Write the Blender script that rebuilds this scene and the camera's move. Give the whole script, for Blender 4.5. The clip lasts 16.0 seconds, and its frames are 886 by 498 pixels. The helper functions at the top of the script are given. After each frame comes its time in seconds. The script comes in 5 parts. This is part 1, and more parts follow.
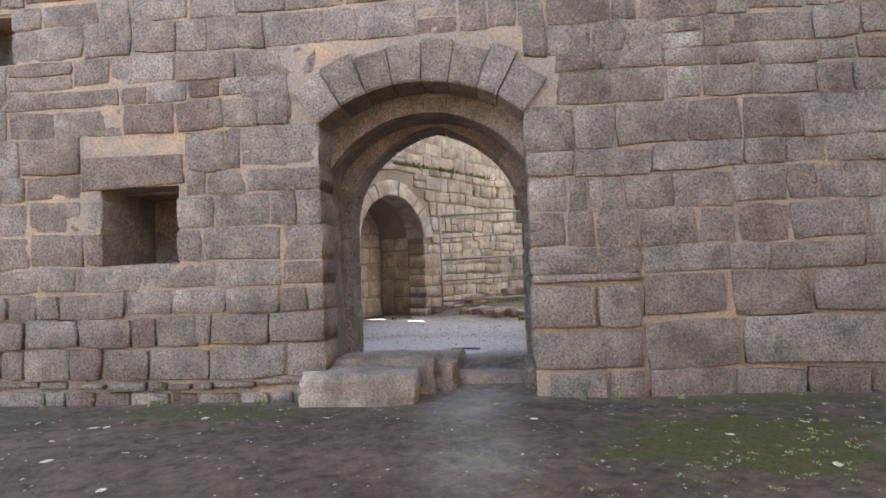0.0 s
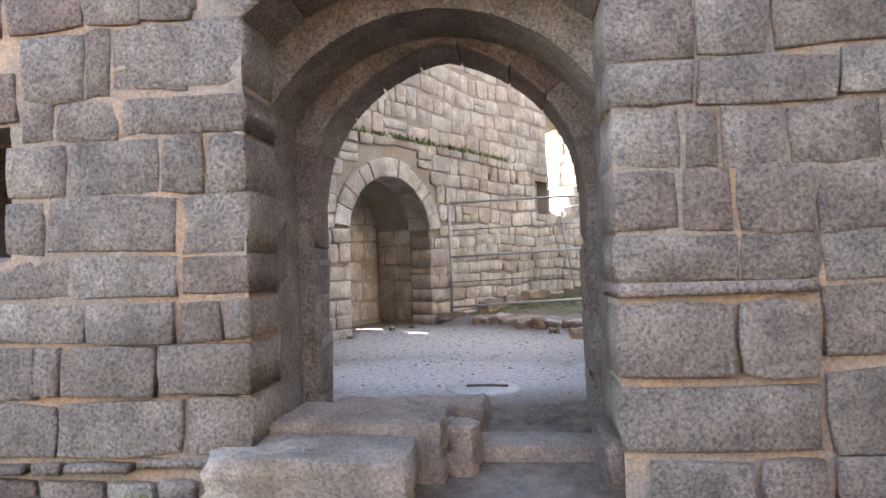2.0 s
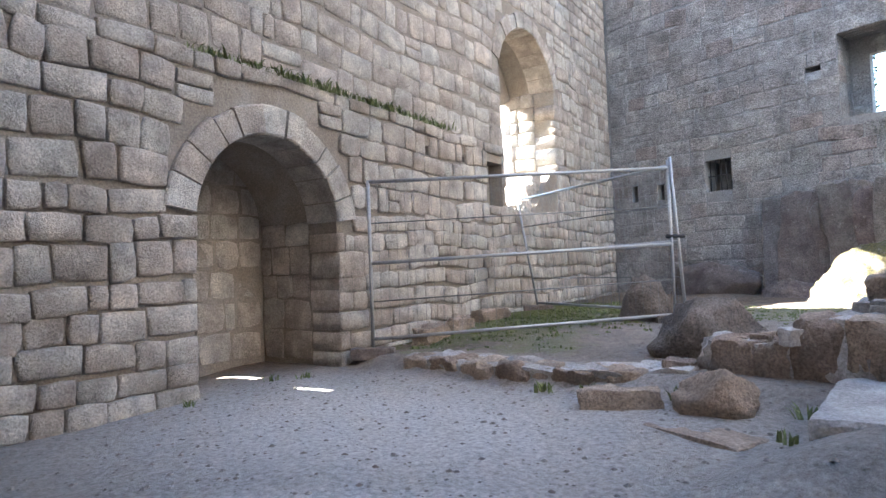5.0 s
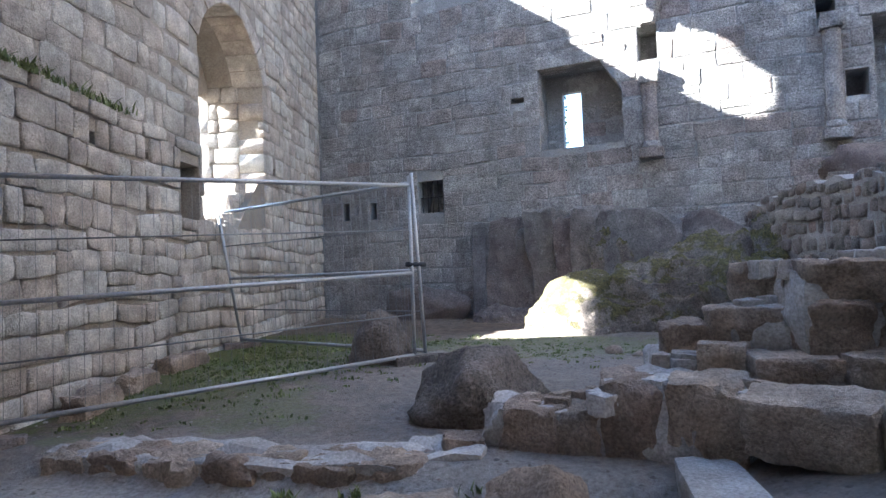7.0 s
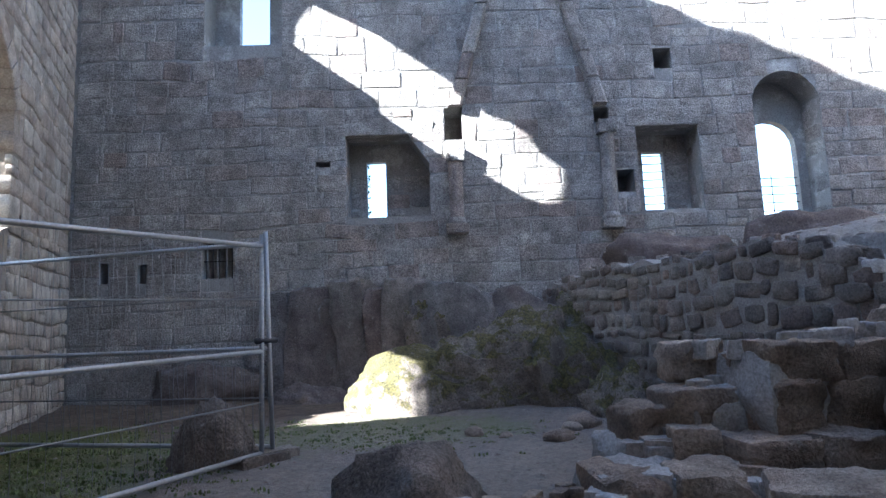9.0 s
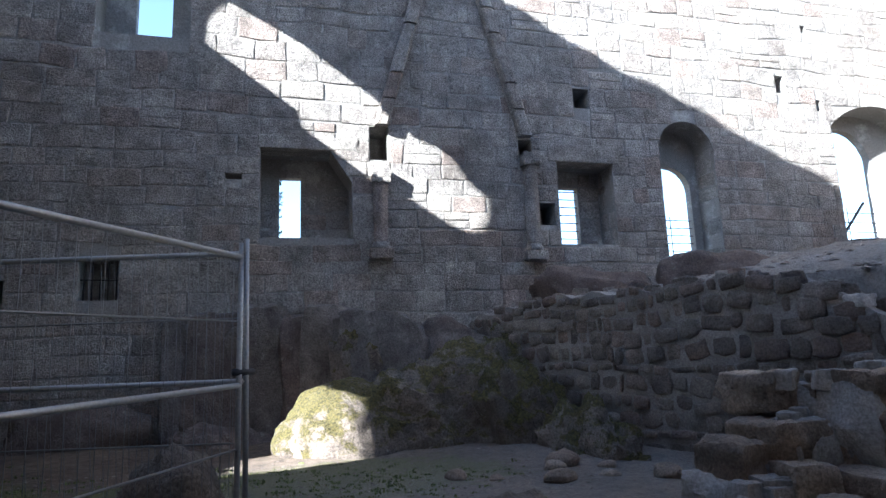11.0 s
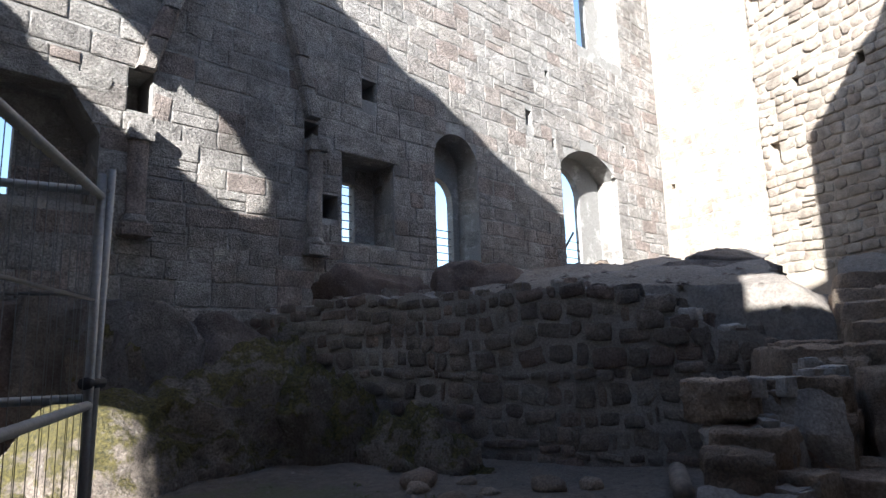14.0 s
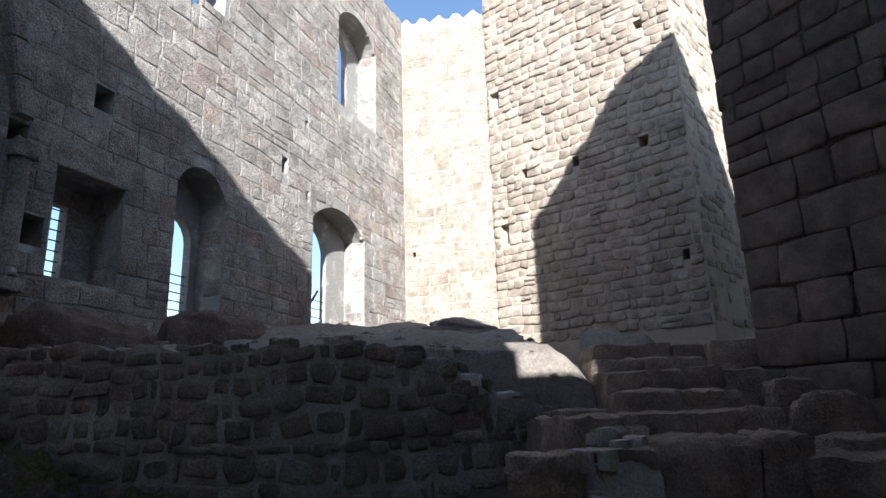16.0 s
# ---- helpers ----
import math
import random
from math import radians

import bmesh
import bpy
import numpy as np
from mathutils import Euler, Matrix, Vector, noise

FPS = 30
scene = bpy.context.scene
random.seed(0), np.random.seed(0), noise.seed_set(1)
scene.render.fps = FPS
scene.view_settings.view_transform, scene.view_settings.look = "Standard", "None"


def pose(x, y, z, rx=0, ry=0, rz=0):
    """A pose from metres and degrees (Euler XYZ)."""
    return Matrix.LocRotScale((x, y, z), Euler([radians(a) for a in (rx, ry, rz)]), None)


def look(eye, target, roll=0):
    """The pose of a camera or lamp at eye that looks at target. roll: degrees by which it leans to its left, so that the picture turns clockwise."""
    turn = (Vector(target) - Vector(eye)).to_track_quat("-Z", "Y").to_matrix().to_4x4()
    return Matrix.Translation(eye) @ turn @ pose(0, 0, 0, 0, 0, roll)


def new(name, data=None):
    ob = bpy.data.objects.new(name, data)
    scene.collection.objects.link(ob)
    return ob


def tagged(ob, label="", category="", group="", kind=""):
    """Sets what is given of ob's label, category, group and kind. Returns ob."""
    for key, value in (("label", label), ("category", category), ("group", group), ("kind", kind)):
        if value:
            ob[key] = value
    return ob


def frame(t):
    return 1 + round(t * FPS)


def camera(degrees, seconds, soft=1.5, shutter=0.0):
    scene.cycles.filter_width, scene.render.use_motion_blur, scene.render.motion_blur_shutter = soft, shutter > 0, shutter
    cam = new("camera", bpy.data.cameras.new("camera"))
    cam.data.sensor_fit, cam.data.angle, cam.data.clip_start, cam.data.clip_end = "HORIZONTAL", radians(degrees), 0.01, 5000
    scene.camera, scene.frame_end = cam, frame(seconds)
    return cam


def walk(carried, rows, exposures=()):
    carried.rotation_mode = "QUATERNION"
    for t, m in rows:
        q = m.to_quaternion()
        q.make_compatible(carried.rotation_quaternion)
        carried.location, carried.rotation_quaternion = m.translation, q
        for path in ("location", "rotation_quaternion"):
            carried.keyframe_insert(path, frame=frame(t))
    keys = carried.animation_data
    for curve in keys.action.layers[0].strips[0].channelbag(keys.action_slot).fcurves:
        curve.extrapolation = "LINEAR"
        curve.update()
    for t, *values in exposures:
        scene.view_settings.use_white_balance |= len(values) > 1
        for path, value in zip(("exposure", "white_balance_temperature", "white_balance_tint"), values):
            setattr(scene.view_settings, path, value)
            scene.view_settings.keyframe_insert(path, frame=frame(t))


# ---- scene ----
cam = camera(69.9, 16.0)
METRES, EYE, TILT, LEAN, TURN = 15.5, 1.3, 0.0, 0.0, 57.0
ROWS = [
    (0.0, 0.0, 0.0, 0.0, 0.07, 1.86, 2.14),
    (0.5, -0.0, 0.0402, 0.0004, 0.34, 1.73, 2.16),
    (1.0, -0.0013, 0.0829, 0.001, 0.84, 1.7, 2.12),
    (1.5, -0.0013, 0.1244, 0.0018, 1.07, 1.63, 2.06),
    (2.0, -0.0025, 0.1714, 0.0017, 0.77, 1.65, 1.93),
    (2.5, -0.0031, 0.2148, 0.0012, 0.55, 1.77, 1.65),
    (3.0, -0.0039, 0.2619, 0.0006, 0.39, 1.81, 1.96),
    (5.5, 0.012, 0.4723, 0.0082, -10.58, 2.07, 2.08),
    (6.0, 0.0184, 0.505, 0.0153, -17.68, 1.98, 2.02),
    (6.5, 0.0184, 0.5297, 0.0188, -25.56, 2.09, 2.1),
    (7.0, 0.0148, 0.555, 0.0203, -33.31, 2.3, 2.16),
    (7.5, 0.0059, 0.5777, 0.0225, -39.92, 2.85, 2.1),
    (8.0, -0.0027, 0.6048, 0.0244, -46.71, 4.2, 2.12),
    (8.5, -0.01, 0.6305, 0.0259, -52.43, 5.82, 2.14),
    (9.0, -0.0195, 0.6592, 0.0281, -57.47, 7.75, 2.2),
    (11.5, -0.0139, 0.7955, 0.0291, -75.08, 10.57, 2.01),
    (12.0, -0.0032, 0.8209, 0.0285, -79.25, 10.47, 1.94),
    (12.5, 0.0051, 0.8441, 0.029, -83.84, 10.36, 1.87),
    (13.0, 0.0159, 0.866, 0.0297, -89.17, 10.35, 1.73),
    (13.5, 0.0265, 0.8857, 0.031, -94.28, 10.27, 1.66),
    (14.0, 0.0404, 0.9058, 0.0329, -100.9, 9.95, 1.74),
    (14.5, 0.0586, 0.9154, 0.0336, -107.18, 9.84, 1.82),
    (15.0, 0.0772, 0.9225, 0.0336, -114.65, 10.46, 1.88),
    (15.5, 0.0936, 0.9258, 0.0352, -121.32, 12.01, 1.93),
    (16.0, 0.1073, 0.9238, 0.0367, -126.16, 14.78, 1.78),
]
EXPOSURES = [(0.0, 4.68, 7000, 12), (1.5, 4.9, 6800, 12), (3.0, 5.12, 6200, 10), (5.5, 4.72, 5850, 9), (7.0, 4.3, 5500, 9), (9.0, 3.68, 5350, 9), (11.5, 2.9, 5600, 9), (12.5, 2.7, 5750, 9), (14.5, 2.05, 5850, 10), (16.0, 1.78, 5850, 10)]
walk(cam, [(t, pose(0, 0, EYE, TILT, LEAN, TURN) @ pose(METRES * x, METRES * y, METRES * z, 90 + pitch, roll, yaw)) for t, x, y, z, yaw, pitch, roll in ROWS], exposures=EXPOSURES)


# ---------------------------------------------------------------- world, sun
SUN_FROM = Vector((-0.917, -0.399, 0.49)).normalized()
world = bpy.data.worlds.new("world")
scene.world = world
world.use_nodes = True
wt = world.node_tree
sky = wt.nodes.new("ShaderNodeTexSky")
sky.sky_type = "NISHITA"
sky.sun_disc = False
sky.sun_elevation = math.asin(SUN_FROM.z)
sky.sun_rotation = math.atan2(SUN_FROM.x, SUN_FROM.y)
sky.air_density, sky.dust_density, sky.ozone_density = 1.0, 0.6, 1.0
wt.nodes["Background"].inputs["Strength"].default_value = 0.072
wt.links.new(sky.outputs["Color"], wt.nodes["Background"].inputs["Color"])
sun = new("sun", bpy.data.lights.new("sun", "SUN"))
sun.data.energy, sun.data.angle, sun.data.color = 5.0, radians(0.55), (1.0, 0.93, 0.82)
sun.matrix_world = look(SUN_FROM * 60, (0, 0, 0))


# ---------------------------------------------------------------- materials
def nodes_of(name):
    m = bpy.data.materials.new(name)
    m.use_nodes = True
    return m, m.node_tree.nodes, m.node_tree.links, m.node_tree.nodes["Principled BSDF"]


def ramp_node(n, l, fac, stops):
    r = n.new("ShaderNodeValToRGB")
    e = r.color_ramp.elements
    while len(e) < len(stops):
        e.new(0.5)
    for k, (pos, col) in zip(e, stops):
        k.position, k.color = pos, (*col, 1)
    l.new(fac, r.inputs["Fac"])
    return r.outputs["Color"]


def noise_node(n, l, vec, scale, detail=5, rough=0.55):
    t = n.new("ShaderNodeTexNoise")
    t.inputs["Scale"].default_value, t.inputs["Detail"].default_value, t.inputs["Roughness"].default_value = scale, detail, rough
    l.new(vec, t.inputs["Vector"])
    return t.outputs["Fac"]


def mixer(n, l, kind, fac, a, b):
    m = n.new("ShaderNodeMix")
    m.data_type, m.blend_type = "RGBA", kind
    for sock, v in ((m.inputs["Factor"], fac), (m.inputs["A"], a), (m.inputs["B"], b)):
        if isinstance(v, (int, float)):
            sock.default_value = v
        elif isinstance(v, tuple):
            sock.default_value = (*v, 1)
        else:
            l.new(v, sock)
    return m.outputs["Result"]


def stone_material(name, tints, speck=0.35, lichen=0.0, moss=0.0, island=False, bump=0.5, grain=70.0, rough=0.9, stain=(0.09, 0.08, 0.07), stain_amount=0.35):
    """Weathered masonry: a tint per stone, grain, stains, pale lichen and moss on what faces up."""
    m, n, l, b = nodes_of(name)
    geo = n.new("ShaderNodeNewGeometry")
    if island:
        rnd = geo.outputs["Random Per Island"]
    else:
        rnd = n.new("ShaderNodeObjectInfo").outputs["Random"]
    pos = geo.outputs["Position"]
    k = len(tints)
    col = ramp_node(n, l, rnd, [((i + 0.5) / k, c) for i, c in enumerate(tints)])
    shift = n.new("ShaderNodeVectorMath")
    shift.operation = "MULTIPLY_ADD"
    comb = n.new("ShaderNodeCombineXYZ")
    for s in ("X", "Y", "Z"):
        l.new(rnd, comb.inputs[s])
    l.new(comb.outputs["Vector"], shift.inputs[0])
    shift.inputs[1].default_value = (37.0, 23.0, 51.0)
    l.new(pos, shift.inputs[2])
    p2 = shift.outputs["Vector"]
    blot = noise_node(n, l, p2, 4.0, 6, 0.62)
    col = mixer(n, l, "MULTIPLY", 1.0, col, ramp_node(n, l, blot, [(0.3, (0.66, 0.64, 0.63)), (0.68, (1.22, 1.20, 1.17))]))
    wide = noise_node(n, l, pos, 1.3, 8, 0.7)
    col = mixer(n, l, "MULTIPLY", 1.0, col, ramp_node(n, l, wide, [(0.34, (0.7, 0.69, 0.68)), (0.66, (1.2, 1.18, 1.16))]))
    fine = noise_node(n, l, p2, grain, 4, 0.7)
    col = mixer(n, l, "MULTIPLY", speck, col, ramp_node(n, l, fine, [(0.33, (0.35, 0.34, 0.34)), (0.5, (1, 1, 1)), (0.68, (1.6, 1.58, 1.55))]))
    st = noise_node(n, l, pos, 0.75, 7, 0.68)
    col = mixer(n, l, "MIX", ramp_node(n, l, st, [(0.5, (0, 0, 0)), (0.72, (stain_amount,) * 3)]), col, stain)
    if lichen:
        li = noise_node(n, l, pos, 9.0, 6, 0.7)
        col = mixer(n, l, "MIX", ramp_node(n, l, li, [(0.6, (0, 0, 0)), (0.7, (lichen,) * 3)]), col, (0.5, 0.5, 0.44))
    if moss:
        sep = n.new("ShaderNodeSeparateXYZ")
        l.new(geo.outputs["Normal"], sep.inputs["Vector"])
        mo = noise_node(n, l, pos, 2.6, 7, 0.7)
        ma = n.new("ShaderNodeMath")
        ma.operation = "MULTIPLY_ADD"
        l.new(sep.outputs["Z"], ma.inputs[0])
        ma.inputs[1].default_value = 0.2
        l.new(mo, ma.inputs[2])
        mc = ramp_node(n, l, noise_node(n, l, pos, 30, 4), [(0.35, (0.03, 0.03, 0.011)), (0.65, (0.13, 0.112, 0.032))])
        col = mixer(n, l, "MIX", ramp_node(n, l, ma.outputs[0], [(0.95 - 0.5 * moss, (0, 0, 0)), (1.03 - 0.5 * moss, (0.9,) * 3)]), col, mc)
    l.new(col, b.inputs["Base Color"])
    b.inputs["Roughness"].default_value = rough
    b.inputs["Specular IOR Level"].default_value = 0.25
    add = n.new("ShaderNodeMath")
    add.operation = "MULTIPLY_ADD"
    l.new(fine, add.inputs[0])
    add.inputs[1].default_value = 0.7
    l.new(noise_node(n, l, p2, 13.0, 8, 0.72), add.inputs[2])
    bp = n.new("ShaderNodeBump")
    bp.inputs["Strength"].default_value, bp.inputs["Distance"].default_value = min(bump, 1.0), 0.025 * max(bump, 1.0)
    l.new(add.outputs[0], bp.inputs["Height"])
    l.new(bp.outputs["Normal"], b.inputs["Normal"])
    return m


def mortar_material(name, a, c, span=(0.35, 0.65), bump=0.7):
    m, n, l, b = nodes_of(name)
    pos = n.new("ShaderNodeNewGeometry").outputs["Position"]
    col = ramp_node(n, l, noise_node(n, l, pos, 1.6, 8, 0.7), [(span[0], a), (span[1], c)])
    col = mixer(n, l, "MULTIPLY", 0.7, col, ramp_node(n, l, noise_node(n, l, pos, 45, 4, 0.7), [(0.3, (0.45, 0.45, 0.45)), (0.7, (1.4, 1.4, 1.4))]))
    l.new(col, b.inputs["Base Color"])
    b.inputs["Roughness"].default_value = 0.95
    b.inputs["Specular IOR Level"].default_value = 0.15
    bp = n.new("ShaderNodeBump")
    bp.inputs["Strength"].default_value, bp.inputs["Distance"].default_value = bump, 0.03
    l.new(noise_node(n, l, pos, 22, 6, 0.7), bp.inputs["Height"])
    l.new(bp.outputs["Normal"], b.inputs["Normal"])
    return m


def plain_material(name, color, rough=0.6, metal=0.0, vary=0.25, scale=25.0):
    m, n, l, b = nodes_of(name)
    pos = n.new("ShaderNodeNewGeometry").outputs["Position"]
    f = noise_node(n, l, pos, scale, 5, 0.65)
    lo, hi = tuple(c * (1 - vary) for c in color), tuple(c * (1 + vary) for c in color)
    l.new(ramp_node(n, l, f, [(0.3, lo), (0.7, hi)]), b.inputs["Base Color"])
    b.inputs["Roughness"].default_value, b.inputs["Metallic"].default_value = rough, metal
    return m


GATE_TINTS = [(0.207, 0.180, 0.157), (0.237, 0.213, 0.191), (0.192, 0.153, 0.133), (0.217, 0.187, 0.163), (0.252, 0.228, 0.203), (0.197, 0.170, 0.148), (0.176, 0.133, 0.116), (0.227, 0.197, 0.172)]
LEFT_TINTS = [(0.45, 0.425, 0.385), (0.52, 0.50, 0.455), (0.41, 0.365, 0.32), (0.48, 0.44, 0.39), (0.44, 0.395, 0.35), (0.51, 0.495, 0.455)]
BACK_TINTS = [(0.31, 0.305, 0.30), (0.35, 0.345, 0.335), (0.28, 0.265, 0.255), (0.32, 0.315, 0.31), (0.37, 0.36, 0.345), (0.29, 0.255, 0.24)]
INNER_TINTS = [(0.21, 0.175, 0.15), (0.24, 0.205, 0.175), (0.185, 0.155, 0.13), (0.225, 0.185, 0.155)]
TOWER_TINTS = [(0.310, 0.277, 0.239), (0.346, 0.322, 0.285), (0.281, 0.240, 0.205), (0.331, 0.303, 0.266)]
RUBBLE_TINTS = [(0.20, 0.18, 0.165), (0.25, 0.22, 0.20), (0.17, 0.155, 0.15), (0.24, 0.19, 0.17), (0.28, 0.26, 0.24)]
RUIN_TINTS = [(0.35, 0.285, 0.23), (0.42, 0.355, 0.295), (0.30, 0.24, 0.198), (0.385, 0.32, 0.26)]
M = {}
for key, tints, kw in (
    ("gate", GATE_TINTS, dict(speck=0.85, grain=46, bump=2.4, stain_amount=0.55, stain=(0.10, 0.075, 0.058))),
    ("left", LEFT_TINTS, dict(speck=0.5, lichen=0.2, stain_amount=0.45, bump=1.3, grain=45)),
    ("back", BACK_TINTS, dict(speck=0.75, lichen=0.25, stain_amount=0.55, bump=2.0, grain=32)),
    ("inner", INNER_TINTS, dict(speck=0.4, bump=0.8, lichen=0.1)),
    ("tower", TOWER_TINTS, dict(speck=0.4, bump=1.4, grain=35)),
    ("rubble", RUBBLE_TINTS, dict(speck=0.6, bump=1.5, lichen=0.15, grain=40)),
    ("ruin", RUIN_TINTS, dict(speck=0.6, bump=1.6, lichen=0.25, moss=0.03, grain=45)),
):
    M[key] = stone_material(key + "_stone", tints, **kw)
    M[key + "_joined"] = stone_material(key + "_stone_joined", tints, island=True, **kw)
M["gate_mortar"] = mortar_material("ochre_mortar", (0.20, 0.168, 0.14), (0.30, 0.205, 0.135), (0.46, 0.66))
M["left_mortar"] = mortar_material("warm_mortar", (0.24, 0.20, 0.16), (0.32, 0.29, 0.25))
M["back_mortar"] = mortar_material("grey_mortar", (0.27, 0.262, 0.25), (0.46, 0.45, 0.43), (0.52, 0.64))
M["tower_mortar"] = mortar_material("pale_mortar", (0.40, 0.35, 0.29), (0.34, 0.29, 0.24))
M["cement"] = mortar_material("pale_cement", (0.50, 0.475, 0.45), (0.29, 0.265, 0.245))
M["rubble_mortar"] = mortar_material("rubble_mortar", (0.34, 0.318, 0.30), (0.21, 0.193, 0.178))
M["rock"] = stone_material("bedrock", [(0.18, 0.172, 0.17), (0.21, 0.195, 0.185), (0.165, 0.135, 0.125)], speck=0.6, bump=2.0, lichen=0.35, moss=0.12, stain_amount=0.75, stain=(0.10, 0.075, 0.065), grain=35)
M["mossy"] = stone_material("mossy_rock", [(0.17, 0.15, 0.135), (0.21, 0.185, 0.165)], speck=0.8, bump=1.8, lichen=0.4, moss=0.79, stain_amount=0.6, grain=35)
M["boulder"] = stone_material("boulder", [(0.21, 0.185, 0.165), (0.18, 0.16, 0.145)], speck=0.7, bump=2.0, lichen=0.35, moss=0.05, grain=40)
M["sandstone"] = stone_material("tan_rock", [(0.36, 0.28, 0.21), (0.38, 0.30, 0.235)], speck=0.6, bump=1.6, stain_amount=0.3, grain=45)
M["step"] = stone_material("worn_step", [(0.30, 0.252, 0.212), (0.285, 0.232, 0.193)], speck=0.6, bump=1.6, stain_amount=0.5, grain=50)
M["steel"] = plain_material("galvanised_steel", (0.36, 0.365, 0.37), 0.5, 0.45, 0.2, 40)
M["dark_steel"] = plain_material("dull_wire", (0.22, 0.22, 0.22), 0.55, 0.7, 0.2, 40)
M["iron"] = plain_material("iron_bars", (0.04, 0.04, 0.045), 0.6, 0.6)
M["wood"] = plain_material("weathered_wood", (0.23, 0.19, 0.155), 0.9, 0.0, 0.4, 14)
M["leaf"] = plain_material("green_leaves", (0.13, 0.155, 0.05), 0.7, 0.0, 0.5, 30)
M["ivy"] = plain_material("dark_leaves", (0.05, 0.08, 0.03), 0.6, 0.0, 0.5, 30)
M["bark"] = plain_material("bark", (0.12, 0.10, 0.08), 0.9, 0.0, 0.4, 20)
M["dry_leaf"] = plain_material("fallen_leaves", (0.40, 0.33, 0.25), 0.8, 0.0, 0.5, 20)
M["pebble"] = stone_material("pebbles", RUBBLE_TINTS, island=True)


def ground_material():
    m, n, l, b = nodes_of("trodden_earth")
    geo = n.new("ShaderNodeNewGeometry")
    pos = geo.outputs["Position"]
    earth = ramp_node(n, l, noise_node(n, l, pos, 0.8, 8, 0.6), [(0.3, (0.095, 0.073, 0.057)), (0.7, (0.175, 0.14, 0.11))])
    earth = mixer(n, l, "MULTIPLY", 0.6, earth, ramp_node(n, l, noise_node(n, l, pos, 60, 5, 0.75), [(0.3, (0.45, 0.44, 0.43)), (0.7, (1.5, 1.48, 1.45))]))
    earth = mixer(n, l, "MULTIPLY", 1.0, earth, ramp_node(n, l, noise_node(n, l, pos, 7, 8, 0.72), [(0.34, (0.5, 0.48, 0.45)), (0.66, (1.4, 1.37, 1.33))]))
    grass = ramp_node(n, l, noise_node(n, l, pos, 35, 5, 0.75), [(0.3, (0.045, 0.05, 0.018)), (0.7, (0.15, 0.158, 0.046))])
    at = n.new("ShaderNodeAttribute")
    at.attribute_name = "green"
    ad = n.new("ShaderNodeMath")
    ad.operation = "MULTIPLY_ADD"
    l.new(noise_node(n, l, pos, 2.2, 8, 0.72), ad.inputs[0])
    ad.inputs[1].default_value = 1.1
    l.new(at.outputs["Fac"], ad.inputs[2])
    col = mixer(n, l, "MIX", ramp_node(n, l, ad.outputs[0], [(0.85, (0, 0, 0)), (1.15, (0.85,) * 3)]), earth, grass)
    # this attribute multiplies the earth outside the gate darker
    outer_at = n.new("ShaderNodeAttribute")
    outer_at.attribute_name = "outer_dark"
    col = mixer(n, l, "MULTIPLY", outer_at.outputs["Fac"], col, (0.58, 0.54, 0.5))
    at2 = n.new("ShaderNodeAttribute")
    at2.attribute_name = "pale"
    col = mixer(n, l, "MIX", at2.outputs["Fac"], col, mixer(n, l, "MULTIPLY", 0.85, (0.55, 0.525, 0.50), ramp_node(n, l, noise_node(n, l, pos, 24, 10, 0.85), [(0.36, (0.35, 0.34, 0.33)), (0.5, (1.0, 1.0, 1.0)), (0.64, (1.6, 1.6, 1.6))])))
    l.new(col, b.inputs["Base Color"])
    b.inputs["Roughness"].default_value = 0.95
    b.inputs["Specular IOR Level"].default_value = 0.2
    bp = n.new("ShaderNodeBump")
    bp.inputs["Strength"].default_value, bp.inputs["Distance"].default_value = 0.9, 0.05
    bh = n.new("ShaderNodeMath")
    bh.operation = "MULTIPLY_ADD"
    l.new(noise_node(n, l, pos, 70, 4, 0.8), bh.inputs[0])
    bh.inputs[1].default_value = 0.55
    l.new(noise_node(n, l, pos, 9, 9, 0.75), bh.inputs[2])
    l.new(bh.outputs[0], bp.inputs["Height"])
    l.new(bp.outputs["Normal"], b.inputs["Normal"])
    return m


M["ground"] = ground_material()


# ---------------------------------------------------------------- builders
def mesh_of(name, verts, faces, material, smooth=False):
    me = bpy.data.meshes.new(name)
    me.from_pydata([tuple(v) for v in verts], [], [tuple(f) for f in faces])
    me.materials.append(material)
    if smooth:
        me.polygons.foreach_set("use_smooth", [True] * len(me.polygons))
    return me


def made(name, verts, faces, material, parent=None, label="", smooth=False):
    ob = new(name, mesh_of(name, verts, faces, material, smooth))
    ob.parent = parent
    return tagged(ob, label)


def part(name, bm, material, parent, label="", smooth=False):
    me = bpy.data.meshes.new(name)
    bmesh.ops.recalc_face_normals(bm, faces=bm.faces)
    bm.to_mesh(me)
    bm.free()
    me.materials.append(material)
    if smooth:
        me.polygons.foreach_set("use_smooth", [True] * len(me.polygons))
    ob = new(name, me)
    ob.parent = parent
    return tagged(ob, label)


class Face:
    """A wall's face: u along it, w out of it towards the viewer, z up."""

    def __init__(self, x, y, dx, dy, flip=False):
        self.o = np.array((x, y), float)
        self.d = np.array((dx, dy), float) / math.hypot(dx, dy)
        self.n = np.array((self.d[1], -self.d[0])) * (-1 if flip else 1)

    def at(self, u, w, z):
        p = self.o + self.d * u + self.n * w
        return (p[0], p[1], z)


